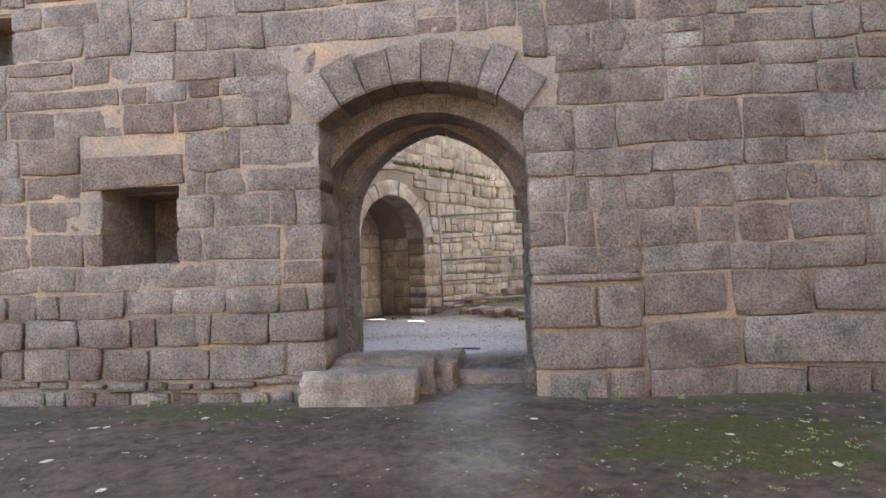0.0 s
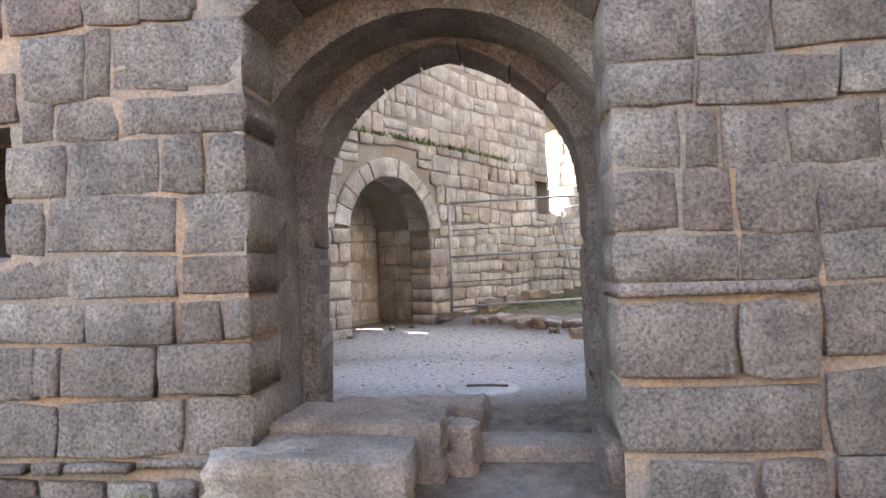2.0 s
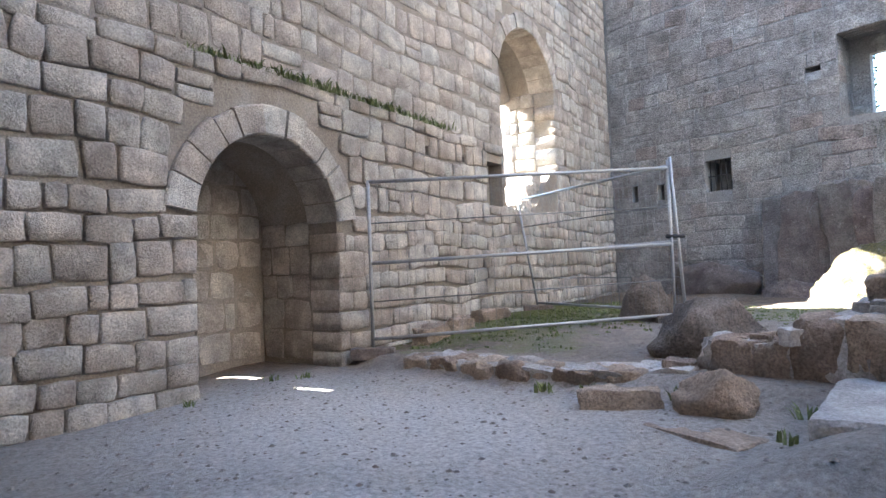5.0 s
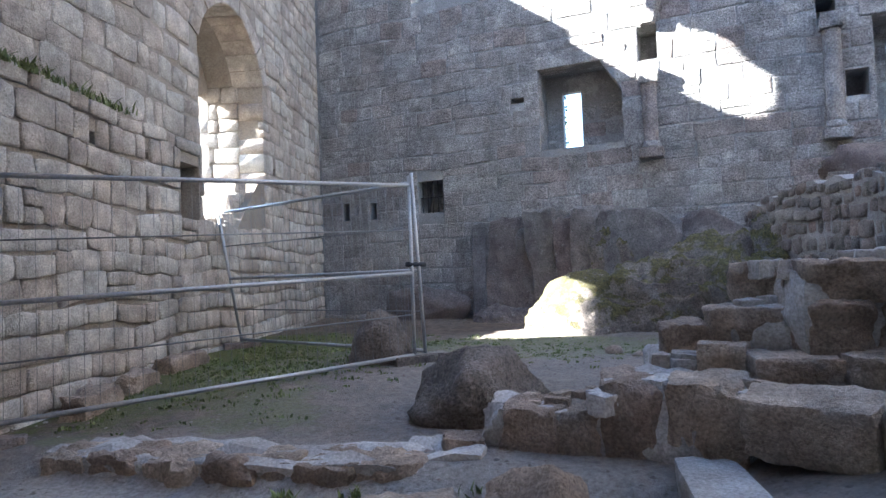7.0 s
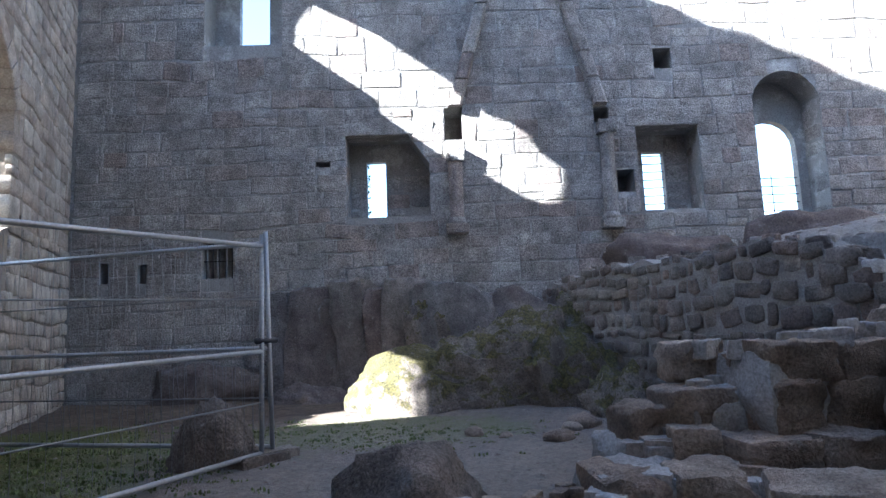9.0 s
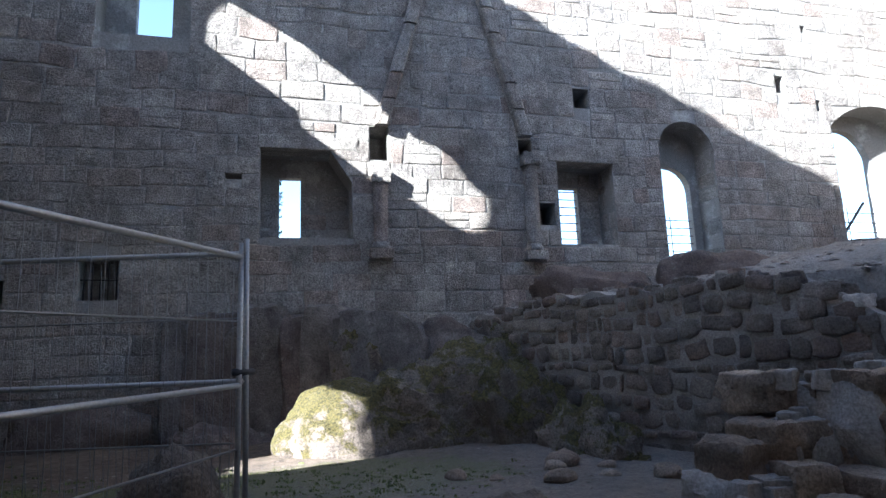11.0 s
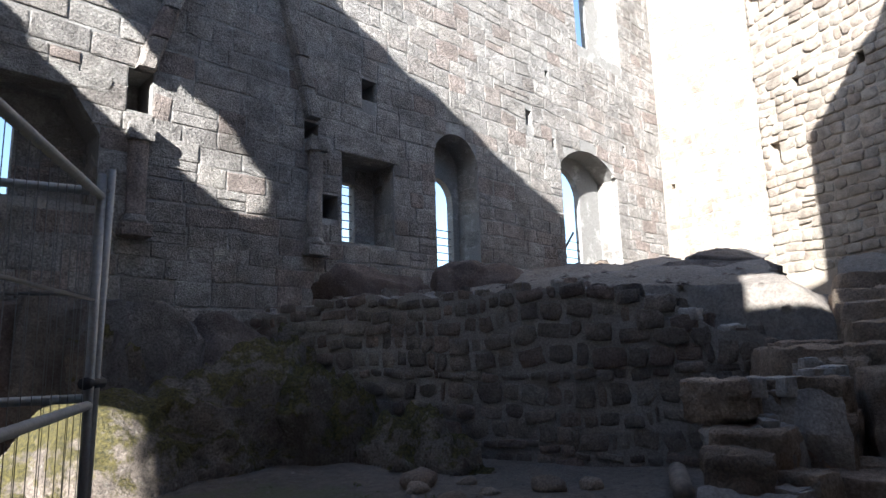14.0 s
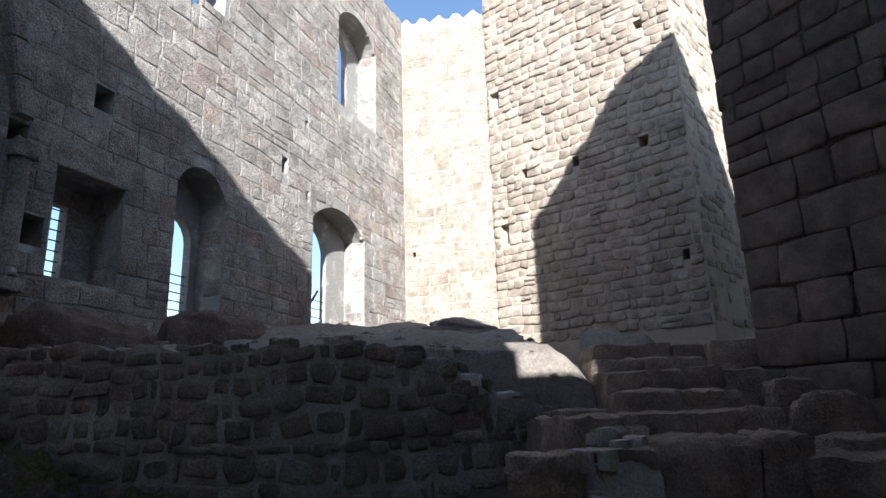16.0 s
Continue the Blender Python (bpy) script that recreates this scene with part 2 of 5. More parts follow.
class Opening:
    """A hole in a wall: from u0 to u1, bottom and top as functions of u. ring: what the stones keep clear."""

    def __init__(self, u0, u1, bottom, top, ring=0.0, cuts=(), sill=0.0):
        self.u0, self.u1, self.ring, self.cuts, self.sill = u0, u1, ring, tuple(cuts), sill
        self.bottom = bottom if callable(bottom) else (lambda u: bottom)
        self.top = top if callable(top) else (lambda u: top)

    def keep(self, z):
        """The stretch of u that stones leave free at height z."""
        if z < min(self.top(self.u0), self.top(self.u1)) - 0.02:
            return (self.u0, self.u1) if z > min(self.bottom(self.u0), self.bottom(self.u1)) else None
        us = np.linspace(self.u0, self.u1, 41)
        ok = [u for u in us if self.bottom(u) - self.sill < z < self.top(u) + self.ring]
        if not ok:
            return None
        return (min(ok) - self.ring * 0.85, max(ok) + self.ring * 0.85) if self.ring else (min(ok), max(ok))


def arch_top(u0, u1, spring, rise, pointed=0.0):
    """The underside of an arch: a segment of a circle, or two meeting in a point."""
    half, mid = (u1 - u0) / 2, (u0 + u1) / 2

    def one(h, r, x):
        rad = (h * h + r * r) / (2 * r)
        return math.sqrt(max(rad * rad - x * x, 0)) - (rad - r)

    def top(u):
        x = min(abs(u - mid), half)
        if pointed:
            rad = half * (1 + pointed)
            full = math.sqrt(rad * rad - (rad - half) ** 2)
            return spring + rise * math.sqrt(max(rad * rad - (rad - half + x) ** 2, 0)) / full
        return spring + one(half, rise, x)

    return top


def arch(u0, u1, bottom, spring, rise, ring=0.0, pointed=0.0, count=12, sill=0.0):
    cuts = [u0 + (u1 - u0) * (0.5 - 0.5 * math.cos(math.pi * i / count)) for i in range(1, count)]
    return Opening(u0, u1, bottom, arch_top(u0, u1, spring, rise, pointed), ring, cuts, sill)


def solid(face, u0, u1, w0, w1, base, top, openings=(), cuts=()):
    """A slab of wall between the depths w0 and w1, with its openings going through."""
    base = base if callable(base) else (lambda u, v=base: v)
    top = top if callable(top) else (lambda u, v=top: v)
    us = sorted({round(u, 4) for u in [u0, u1, *cuts] + [c for o in openings for c in (o.u0, o.u1, *o.cuts)] if u0 <= u <= u1})
    verts, faces = [], []
    for a, b in zip(us, us[1:]):
        mid = (a + b) / 2
        gaps = sorted(((o.bottom(mid), o) for o in openings if o.u0 < mid < o.u1), key=lambda g: g[0])
        low = (base(a), base(b))
        spans = []
        for _, o in gaps:
            spans.append((low, (o.bottom(a), o.bottom(b))))
            low = (o.top(a), o.top(b))
        spans.append((low, (top(a), top(b))))
        for (la, lb), (ta, tb) in spans:
            if ta - la < 1e-3 and tb - lb < 1e-3:
                continue
            k = len(verts)
            for u, lo, hi in ((a, la, ta), (b, lb, tb)):
                verts += [face.at(u, w0, lo), face.at(u, w1, lo), face.at(u, w0, hi), face.at(u, w1, hi)]
            faces += [(k, k + 4, k + 6, k + 2), (k + 1, k + 3, k + 7, k + 5), (k + 2, k + 6, k + 7, k + 3), (k, k + 1, k + 5, k + 4), (k, k + 2, k + 3, k + 1), (k + 4, k + 5, k + 7, k + 6)]
    return verts, faces


# ---- a bank of dressed stones, one unit long, deep and high, for three proportions
STONES = {}
RNG = random.Random(7)


def unit_stone(aspect, rough, deep=False, tight=False):
    """Verts and faces of a stone whose front bulges at y = 0.5; x along, z up."""
    ring = [(-0.5, -0.5), (0, -0.5), (0.5, -0.5), (0.5, 0), (0.5, 0.5), (0, 0.5), (-0.5, 0.5), (-0.5, 0)]
    j = 0.045 * rough
    out = []
    for x, z in ring:
        corner = abs(x) > 0.4 and abs(z) > 0.4
        cut = RNG.uniform(0.01, 0.09) * rough if corner else 0.0
        out.append((x * (1 - 1.2 * cut / aspect) + RNG.uniform(-j, j) / aspect, z * (1 - 1.2 * cut) + RNG.uniform(-j, j)))
    ring = out
    b = 0.035 + 0.02 * rough
    side, step = (0.05, 0.025) if deep else (0.24 * min(rough, 1.3), 0.06)
    if tight:
        b, side, step = 0.028, 0.17, 0.09
    verts = [(x, -0.5, z) for x, z in ring]
    verts += [(x, 0.5 - side - RNG.uniform(0, step), z) for x, z in ring]
    verts += [(x * (1 - 0.9 * b / aspect * RNG.uniform(0.6, 1.5)), 0.5 - side * 0.4 - RNG.uniform(0, step), z * (1 - 0.9 * b * RNG.uniform(0.6, 1.5))) for x, z in ring]
    verts += [(x * (1 - 3.2 * b / aspect * RNG.uniform(0.7, 1.4)), 0.5 - RNG.uniform(0, step), z * (1 - 3.2 * b * RNG.uniform(0.7, 1.4))) for x, z in ring]
    verts.append((RNG.uniform(-0.15, 0.15), 0.5 + RNG.uniform(-0.06, 0.06) * (0.3 if deep else rough), RNG.uniform(-0.15, 0.15)))
    faces = [(r + i, r + (i + 1) % 8, r + 8 + (i + 1) % 8, r + 8 + i) for r in (0, 8, 16) for i in range(8)]
    faces += [(24 + i, 24 + (i + 1) % 8, 32) for i in range(8)]
    return verts, faces


for kind, rough, deep in (("tight", 1.0, False), ("ashlar", 0.55, False), ("worn", 1.0, False), ("rubble", 2.0, False), ("quoin", 0.7, True)):
    STONES[kind] = {a: [unit_stone(a, rough, deep, kind == "tight") for _ in range(14)] for a in (1.0, 1.6, 2.4)}
BANK = {}


def bank_mesh(kind, aspect, index, material):
    key = (kind, aspect, index, material.name)
    if key not in BANK:
        v, f = STONES[kind][aspect][index]
        BANK[key] = mesh_of("stone", v, f, material, smooth=kind != "ashlar")
    return BANK[key]


def place_matrix(face, u, w, z, length, depth, height, turn=0.0):
    """A stone's pose on a face; turn: degrees in the plane of the face."""
    c, s = math.cos(radians(turn)), math.sin(radians(turn))
    d3, n3, z3 = Vector((*face.d, 0)), Vector((*face.n, 0)), Vector((0, 0, 1))
    ax, az = d3 * c + z3 * s, z3 * c - d3 * s
    m = Matrix.Identity(4)
    for i, v in enumerate((ax * length, n3 * depth, az * height, Vector(face.at(u, w, z)))):
        m.col[i][0:3] = v
    return m


def lay(wall, material, kind, slots, near=None, limit=300, name="stone"):
    """Slots (face, u, z, length, height, proud, turn) become stones: those near are parts, the rest one joined part."""
    order = sorted(slots, key=near) if near else list(slots)
    verts, faces = [], []
    rng = random.Random(len(slots))
    for i, (face, u, z, length, height, proud, turn, *more) in enumerate(order):
        asp = min((1.0, 1.6, 2.4), key=lambda a: abs(a - length / height))
        k = rng.randrange(14)
        depth, sort = (more[0], "quoin") if more else (0.10, kind)
        m = place_matrix(face, u, proud - depth / 2, z, length, depth, height, turn)
        if i < limit:
            ob = new(name, bank_mesh(sort, asp, k, M[material]))
            ob.parent = wall
            ob.matrix_basis = m
        else:
            v, f = STONES[sort][asp][k]
            a = np.array(m)
            p = np.array(v) @ a[:3, :3].T + a[:3, 3]
            b = len(verts)
            verts += p.tolist()
            faces += [tuple(q + b for q in g) for g in f]
    if verts:
        ob = made("stonework", verts, faces, M[material + "_joined"], wall, smooth=kind != "ashlar")
        tagged(ob, kind="stuff")


def courses(face, u0, u1, z0, z1, heights, lengths, openings=(), top=None, base=None, seed=1, joint=0.012, proud=(0.0, 0.02), wobble=0.0, warp=0.0, quoin=0.0):
    """Stones in courses over a face, keeping clear of the openings."""
    rng = random.Random(seed)
    slots, z = [], z0
    while z < z1 - 0.08:
        h = rng.uniform(*heights)
        if z + h > z1 - 0.1:
            h = z1 - z
        mid = z + h / 2
        free = [(u0, u1)]
        for o in openings:
            ks = [k for k in (o.keep(z + 0.03), o.keep(mid), o.keep(z + h - 0.03)) if k]
            if not ks:
                continue
            a, b = min(k[0] for k in ks), max(k[1] for k in ks)
            free = [q for p, r in free for q in ((p, min(r, a)), (max(p, b), r)) if q[1] - q[0] > 0.06]
        for a, b in free:
            u = a
            while u < b - 0.01:
                ln = rng.uniform(*lengths) * (1 if rng.random() > 0.12 else 0.55)
                if b - u - ln < lengths[0] * 0.5:
                    ln = b - u
                    if ln > lengths[1] * 1.25:
                        ln /= 2
                c = u + ln / 2
                zc = mid + wobble * math.sin(c * 1.7 + z * 3) + rng.uniform(-0.006, 0.006)
                tilt = rng.uniform(-0.8, 0.8)
                if warp:
                    field = [warp * noise.fractal(Vector((q * 0.55, mid * 0.8, seed * 3.7)), 0.9, 2.0, 3) for q in (c - 0.1, c, c + 0.1)]
                    zc += field[1]
                    tilt += math.degrees(math.atan((field[2] - field[0]) / 0.2)) + rng.uniform(-1.0, 1.0)
                    h_here = h * rng.uniform(0.97, 1.07)
                else:
                    h_here = h
                if (top is None or zc + h * 0.5 < top(c) + 0.1) and (base is None or zc + h * 0.5 > base(c)):
                    if ln > lengths[0] and h > 0.3 and rng.random() < 0.06:
                        slots += [(face, c, zc + h * 0.25, ln - joint, h * 0.5 - joint, rng.uniform(*proud), 0), (face, c, zc - h * 0.25, ln - joint, h * 0.5 - joint, rng.uniform(*proud), 0)]
                    else:
                        edge = quoin and any(min(abs(u - o.u1), abs(u + ln - o.u0)) < 0.012 for o in openings)
                        slots.append((face, c, zc, ln - (0.004 if edge else joint * rng.uniform(0.5, 1.8)), h_here - joint * rng.uniform(0.5, 1.8), rng.uniform(*proud), 0 if edge else tilt, *((quoin,) if edge else ())))
                u += ln
        z += h
    return slots


def voussoirs(face, u0, u1, spring, rise, depth, count, w_front, w_back, pointed=0.0, jitter=0.03, seed=3):
    """The wedge stones of an arch, one mesh each: (verts, faces)."""
    rng = random.Random(seed)
    top = arch_top(u0, u1, spring, rise, pointed)
    us = np.linspace(u0, u1, 161)
    pts = np.array([(u, top(u)) for u in us])
    pts[0, 1] = pts[-1, 1] = spring
    run = np.r_[0, np.cumsum(np.linalg.norm(np.diff(pts, axis=0), axis=1))]
    cuts = np.linspace(0, run[-1], count + 1)
    cuts[1:-1] += [rng.uniform(-0.12, 0.12) * run[-1] / count for _ in range(count - 1)]
    out = []

    def at(s):
        p = np.array([np.interp(s, run, pts[:, 0]), np.interp(s, run, pts[:, 1])])
        e = 0.02 * run[-1]
        q = np.array([np.interp(s + e, run, pts[:, 0]) - np.interp(s - e, run, pts[:, 0]), np.interp(s + e, run, pts[:, 1]) - np.interp(s - e, run, pts[:, 1])])
        q /= np.linalg.norm(q)
        return p, np.array([-q[1], q[0]])

    for a, b in zip(cuts, cuts[1:]):
        g = 0.008
        dep = depth * rng.uniform(0.85, 1.15)
        rows = []
        for s in np.linspace(a + g, b - g, 4):
            p, nn = at(s)
            rows.append((p + nn * 0.002, p + nn * dep))
        verts, faces = [], []
        pr = rng.uniform(0, jitter)
        for inner, outer in rows:
            for (pu, pz), w in ((inner, w_back), (inner, w_front + pr - 0.02), (inner + (outer - inner) * 0.06, w_front + pr), (inner + (outer - inner) * 0.94, w_front + pr), (outer, w_front + pr - 0.02), (outer, w_back)):
                verts.append(face.at(pu, w, pz))
        for i in range(3):
            k = i * 6
            for c in range(6):
                d = (c + 1) % 6
                faces.append((k + c, k + d, k + 6 + d, k + 6 + c))
        faces += [tuple(range(5, -1, -1)), tuple(range(18, 24))]
        out.append((verts, faces))
    return out


def add_voussoirs(wall, material, *a, name="voussoir", **k):
    for v, f in voussoirs(*a, **k):
        made(name, v, f, M[material], wall)


def box_bm(bm, x0, x1, y0, y1, z0, z1, bevel=0.0):
    r = bmesh.ops.create_cube(bm, size=1, matrix=Matrix.LocRotScale(((x0 + x1) / 2, (y0 + y1) / 2, (z0 + z1) / 2), None, (x1 - x0, y1 - y0, z1 - z0)))
    if bevel:
        bmesh.ops.bevel(bm, geom=[e for e in bm.edges if all(v in r["verts"] for v in e.verts)], offset=bevel, segments=2, affect="EDGES")


def tube(name, points, radius, material, parent, sides=8, label=""):
    """A round bar along points, as a mesh."""
    pts = [Vector(p) for p in points]
    verts, faces = [], []
    for i, p in enumerate(pts):
        t = (pts[min(i + 1, len(pts) - 1)] - pts[max(i - 1, 0)]).normalized()
        a = t.orthogonal().normalized()
        b = t.cross(a)
        verts += [p + (a * math.cos(2 * math.pi * k / sides) + b * math.sin(2 * math.pi * k / sides)) * radius for k in range(sides)]
    for i in range(len(pts) - 1):
        for k in range(sides):
            faces.append((i * sides + k, i * sides + (k + 1) % sides, (i + 1) * sides + (k + 1) % sides, (i + 1) * sides + k))
    faces += [tuple(range(sides))[::-1], tuple((len(pts) - 1) * sides + k for k in range(sides))]
    return made(name, verts, faces, material, parent, label, smooth=True)


def smooth01(x):
    x = np.clip(x, 0, 1)
    return x * x * (3 - 2 * x)


def boulder_mesh(name, size, seed, material, cuts=7, rough=0.12, subdiv=4):
    """A broken rock: a ball cut flat on several sides, then roughened; its foot at z = 0."""
    rng = random.Random(seed)
    bm = bmesh.new()
    bmesh.ops.create_icosphere(bm, subdivisions=subdiv, radius=1.0)
    planes = []
    for _ in range(cuts):
        v = Vector((rng.uniform(-1, 1), rng.uniform(-1, 1), rng.uniform(-0.6, 1))).normalized()
        planes.append((v, rng.uniform(0.62, 0.86)))
    off = Vector((seed * 3.1, seed * 1.7, seed * 0.9))
    for v in bm.verts:
        p = v.co.copy()
        for nrm, dist in planes:
            over = p.dot(nrm) - dist
            if over > 0:
                p -= nrm * over
        ridge = 1 - abs(noise.noise(p * 2.3 + off * 1.3))
        k = 1 + rough * noise.fractal(p * 1.6 + off, 0.8, 2.0, 6) + rough * 0.5 * (ridge * ridge - 0.6) + rough * 0.3 * noise.noise(p * 9 + off)
        v.co = Vector((p.x * size[0] * k, p.y * size[1] * k, (p.z * 0.9 + 0.55) * size[2] * k))
    me = bpy.data.meshes.new(name)
    bm.to_mesh(me)
    bm.free()
    me.materials.append(material)
    me.polygons.foreach_set("use_smooth", [True] * len(me.polygons))
    return me


def boulder(name, x, y, z, size, seed, material, label, category="rock", turn=0.0, tilt=0.0, group="", **kw):
    ob = new(name, boulder_mesh(name, size, seed, M[material], **kw))
    ob.matrix_basis = pose(x, y, z, tilt, 0, turn)
    return tagged(ob, label, category, group)


def reveal(face, u, w0, towards):
    """The face of a jamb at u, running into the wall from depth w0; towards: +1 if it looks to higher u."""
    x, y, _ = face.at(u, w0, 0)
    r = Face(x, y, -face.n[0], -face.n[1])
    if (r.n @ face.d) * towards < 0:
        r.n = -r.n
    return r


def set_back(face, w):
    """The same face, w further out."""
    f = Face(0, 0, face.d[0], face.d[1])
    f.o, f.n = face.o + face.n * w, face.n.copy()
    return f


def wider(o, e=0.025):
    """The opening in the core behind, a little wider than the dressed stones leave it."""
    return Opening(o.u0 - e, o.u1 + e, lambda u: o.bottom(min(max(u, o.u0), o.u1)) - (e if o.bottom(o.u0) > 0.5 else 0), lambda u: o.top(min(max(u, o.u0), o.u1)) + e, 0.0, o.cuts)


# ---------------------------------------------------------------- the plan
GATE = Face(-6.03, 2.19, 0.624, 0.781)            # outer face of the gate wall, seen first
LEFT = Face(-16.2, 18.2, 0.31845, -0.94794, flip=True)   # u runs from the far corner towards the gate
BACK = Face(0.0, 18.2, 1.0, 0.0)                  # u is x
RUBBLE = Face(-6.35, 16.9, 0.31845, -0.94794)
END = Face(9.2, 18.2, 0.0, -1.0)
TOWER = Face(9.1, 14.8, -2.52, -6.42)
TOWER_SIDE = Face(6.58, 8.38, 6.42, -2.52)
THICK = 1.42
GATE_IN = set_back(GATE, -THICK)
GATE_IN.n = -GATE.n


def ground_height(x, y):
    x, y = np.asarray(x, float), np.asarray(y, float)
    gw = (x - GATE.o[0]) * GATE.n[0] + (y - GATE.o[1]) * GATE.n[1]
    rw = (x - RUBBLE.o[0]) * RUBBLE.n[0] + (y - RUBBLE.o[1]) * RUBBLE.n[1]
    court = 0.20 + 0.15 * smooth01((y - 8.05 - 0.12 * (x + 10)) / 0.35) + 0.05 * smooth01((y - 5.5) / 2.5) + 0.17 * smooth01((y - 8.5) / 2.5) + 0.04 * smooth01((y - 12) / 4)
    court = court + 0.012 * np.sin(5.1 * x + 1.3 * y) * np.sin(4.3 * y - 2.1 * x) + 0.035 * np.sin(x * 1.3 + y * 0.7) * np.sin(y * 1.1 - 0.6 * x)
    outside = 0.07 + 0.02 * np.sin(x * 1.9) * np.sin(y * 1.4 + 1)
    z = outside + (court - outside) * smooth01((-0.2 - gw) / 1.6)
    # the higher ground behind the rubble wall
    high = 2.72 + 0.17 * (x + 3) + 0.06 * (y - 10.5) + 0.12 * np.sin(x * 0.9 + 1) * np.sin(y * 0.8) + 0.07 * np.sin(2.1 * x + 0.7 * y) * np.sin(1.7 * y - 0.9 * x) + 0.035 * np.sin(5.3 * x + 2 * y) * np.sin(4.7 * y - 1.3 * x)
    side = smooth01((y - 9.75 - 0.42 * (x + 3.5)) / 0.9)
    up = np.maximum(smooth01((-0.35 - rw) / 0.35) * side, smooth01((x + 2.0) / 0.9) * (y <= 10.8))
    stair = np.interp(x, [-7.3, -6.9, -5.2, -4.4, -1.9, 0], [0.3, 0.48, 0.95, 1.2, 2.6, 2.9])
    z = np.where((y <= 10.6) & (gw < -0.8), np.maximum(z, z + (stair - z) * smooth01((y - 6.0 - 0.5 * (x + 7)) / 0.9) * (x > -7.3)), z)
    z = z + (np.maximum(high, z) - z) * np.where(gw > -1.0, 0, up)
    # the hill falls away outside the walls
    z = z - 14 * smooth01((y - 20.0) / 9) * 1.0 - 14 * smooth01((-19.0 - x) / 12)
    return z


def axis(lo, hi, step, far):
    out = [lo - far * (1.0 - i / 9) ** 2.5 for i in range(9)]
    return np.array(out + list(np.arange(lo, hi, step)) + [hi + far * (i / 9) ** 2.5 for i in range(10)])


gx, gy = axis(-17.5, 11.5, 0.12, 1500), axis(-3.0, 20.0, 0.12, 1500)
GX, GY = np.meshgrid(gx, gy, indexing="ij")
GZ = ground_height(GX, GY)
gv = np.stack([GX, GY, GZ], -1).reshape(-1, 3)
ny = len(gy)
gf = [(i * ny + j, (i + 1) * ny + j, (i + 1) * ny + j + 1, i * ny + j + 1) for i in range(len(gx) - 1) for j in range(ny - 1)]
ground = made("ground", gv.tolist(), gf, M["ground"], smooth=True)
tagged(ground, "trodden grey-brown earth with moss and grass patches", "ground", kind="structure")


def patch(cx, cy, rx, ry, turn=0.0):
    c, s = math.cos(radians(turn)), math.sin(radians(turn))
    px, py = (GX - cx) * c + (GY - cy) * s, -(GX - cx) * s + (GY - cy) * c
    return np.clip(1.25 - np.sqrt((px / rx) ** 2 + (py / ry) ** 2), 0, 1)


green = np.maximum.reduce([1.0 * patch(-13.2, 11.6, 1.9, 3.6, 18), 0.85 * patch(-11.2, 12.8, 1.6, 1.6), 0.58 * patch(-2.5, 4.1, 1.5, 1.1, 50), 0.6 * patch(-6.1, 1.3, 0.35, 1.3, -39), 0.5 * patch(-3.2, 5.3, 0.35, 1.5, -39), 0.85 * patch(-9.4, 13.4, 2.2, 1.5, 10), 0.5 * patch(-11.0, 9.6, 0.9, 1.8, 40), 0.4 * patch(-12.0, 8.5, 0.4, 1.2, 30)])
pale = np.maximum.reduce([0.9 * patch(-8.0, 5.0, 2.4, 1.4, 50), 0.75 * patch(-9.8, 6.4, 3.6, 2.6, 20), 0.22 * patch(-9.0, 11.0, 3.5, 4.5), 0.35 * patch(0, 13, 9, 6), ])
out_w = (GX - GATE.o[0]) * GATE.n[0] + (GY - GATE.o[1]) * GATE.n[1]
path = np.maximum(patch(-4.75, 3.35, 1.35, 0.42, -43), 0.7 * patch(-3.4, 2.45, 0.7, 0.4, -43))
pale = np.clip(pale * 1.25, 0, 0.92) * np.clip((-0.55 - out_w) / 0.5, 0, 1)
pale = np.maximum(pale, 0.14 * path)
# darker tone outside the gate wall, weaker along the path
outer_dark = np.clip((out_w + 0.2) / 0.5, 0, 1) * (1 - 0.8 * path) * 0.9
for nm, arr in (("green", green), ("pale", pale), ("outer_dark", outer_dark)):
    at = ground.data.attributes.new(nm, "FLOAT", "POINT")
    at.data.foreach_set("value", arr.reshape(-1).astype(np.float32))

# ---------------------------------------------------------------- gate wall
gate = tagged(new("wall_gate"), "castle wall of grey-pink ashlar with ochre joints and an arched gateway", "wall", kind="structure")
g_front = arch(0.27, 2.28, -0.3, 2.78, 0.36, ring=0.36, count=14)
g_back = arch(0.32, 2.25, -0.3, 1.85, 1.06, pointed=0.3, count=18, ring=0.3)
putlog = [Opening(-2.02, -1.25, 1.49, 2.23), Opening(-3.4, -3.0, 3.63, 4.1)]
G0, G1 = -9.0, 6.82


def gate_top(u):
    return float(np.interp(u, [-9, -1.5, 1.4, 6.82], [17.0, 18.4, 18.9, 13.9])) + 0.15 * math.sin(u * 2.3) * math.sin(u * 5.1)


gcuts = [G0 + 0.5 * i for i in range(33)]
v, f = solid(GATE, G0, G1, -0.05, -0.45, -0.6, gate_top, [wider(g_front), *map(wider, putlog)], gcuts)
made("core_front", v, f, M["gate_mortar"], gate)
v, f = solid(GATE, G0, G1, -0.451, -0.98, -0.6, gate_top, [arch(0.22, 2.32, -0.3, 2.35, 0.6, count=14), Opening(-2.02, -1.25, 1.49, 2.23)], gcuts)
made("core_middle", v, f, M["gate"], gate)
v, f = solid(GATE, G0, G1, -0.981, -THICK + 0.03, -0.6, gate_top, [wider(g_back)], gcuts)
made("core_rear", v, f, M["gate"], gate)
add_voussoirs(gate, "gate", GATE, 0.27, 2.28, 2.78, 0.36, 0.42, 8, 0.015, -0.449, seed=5)
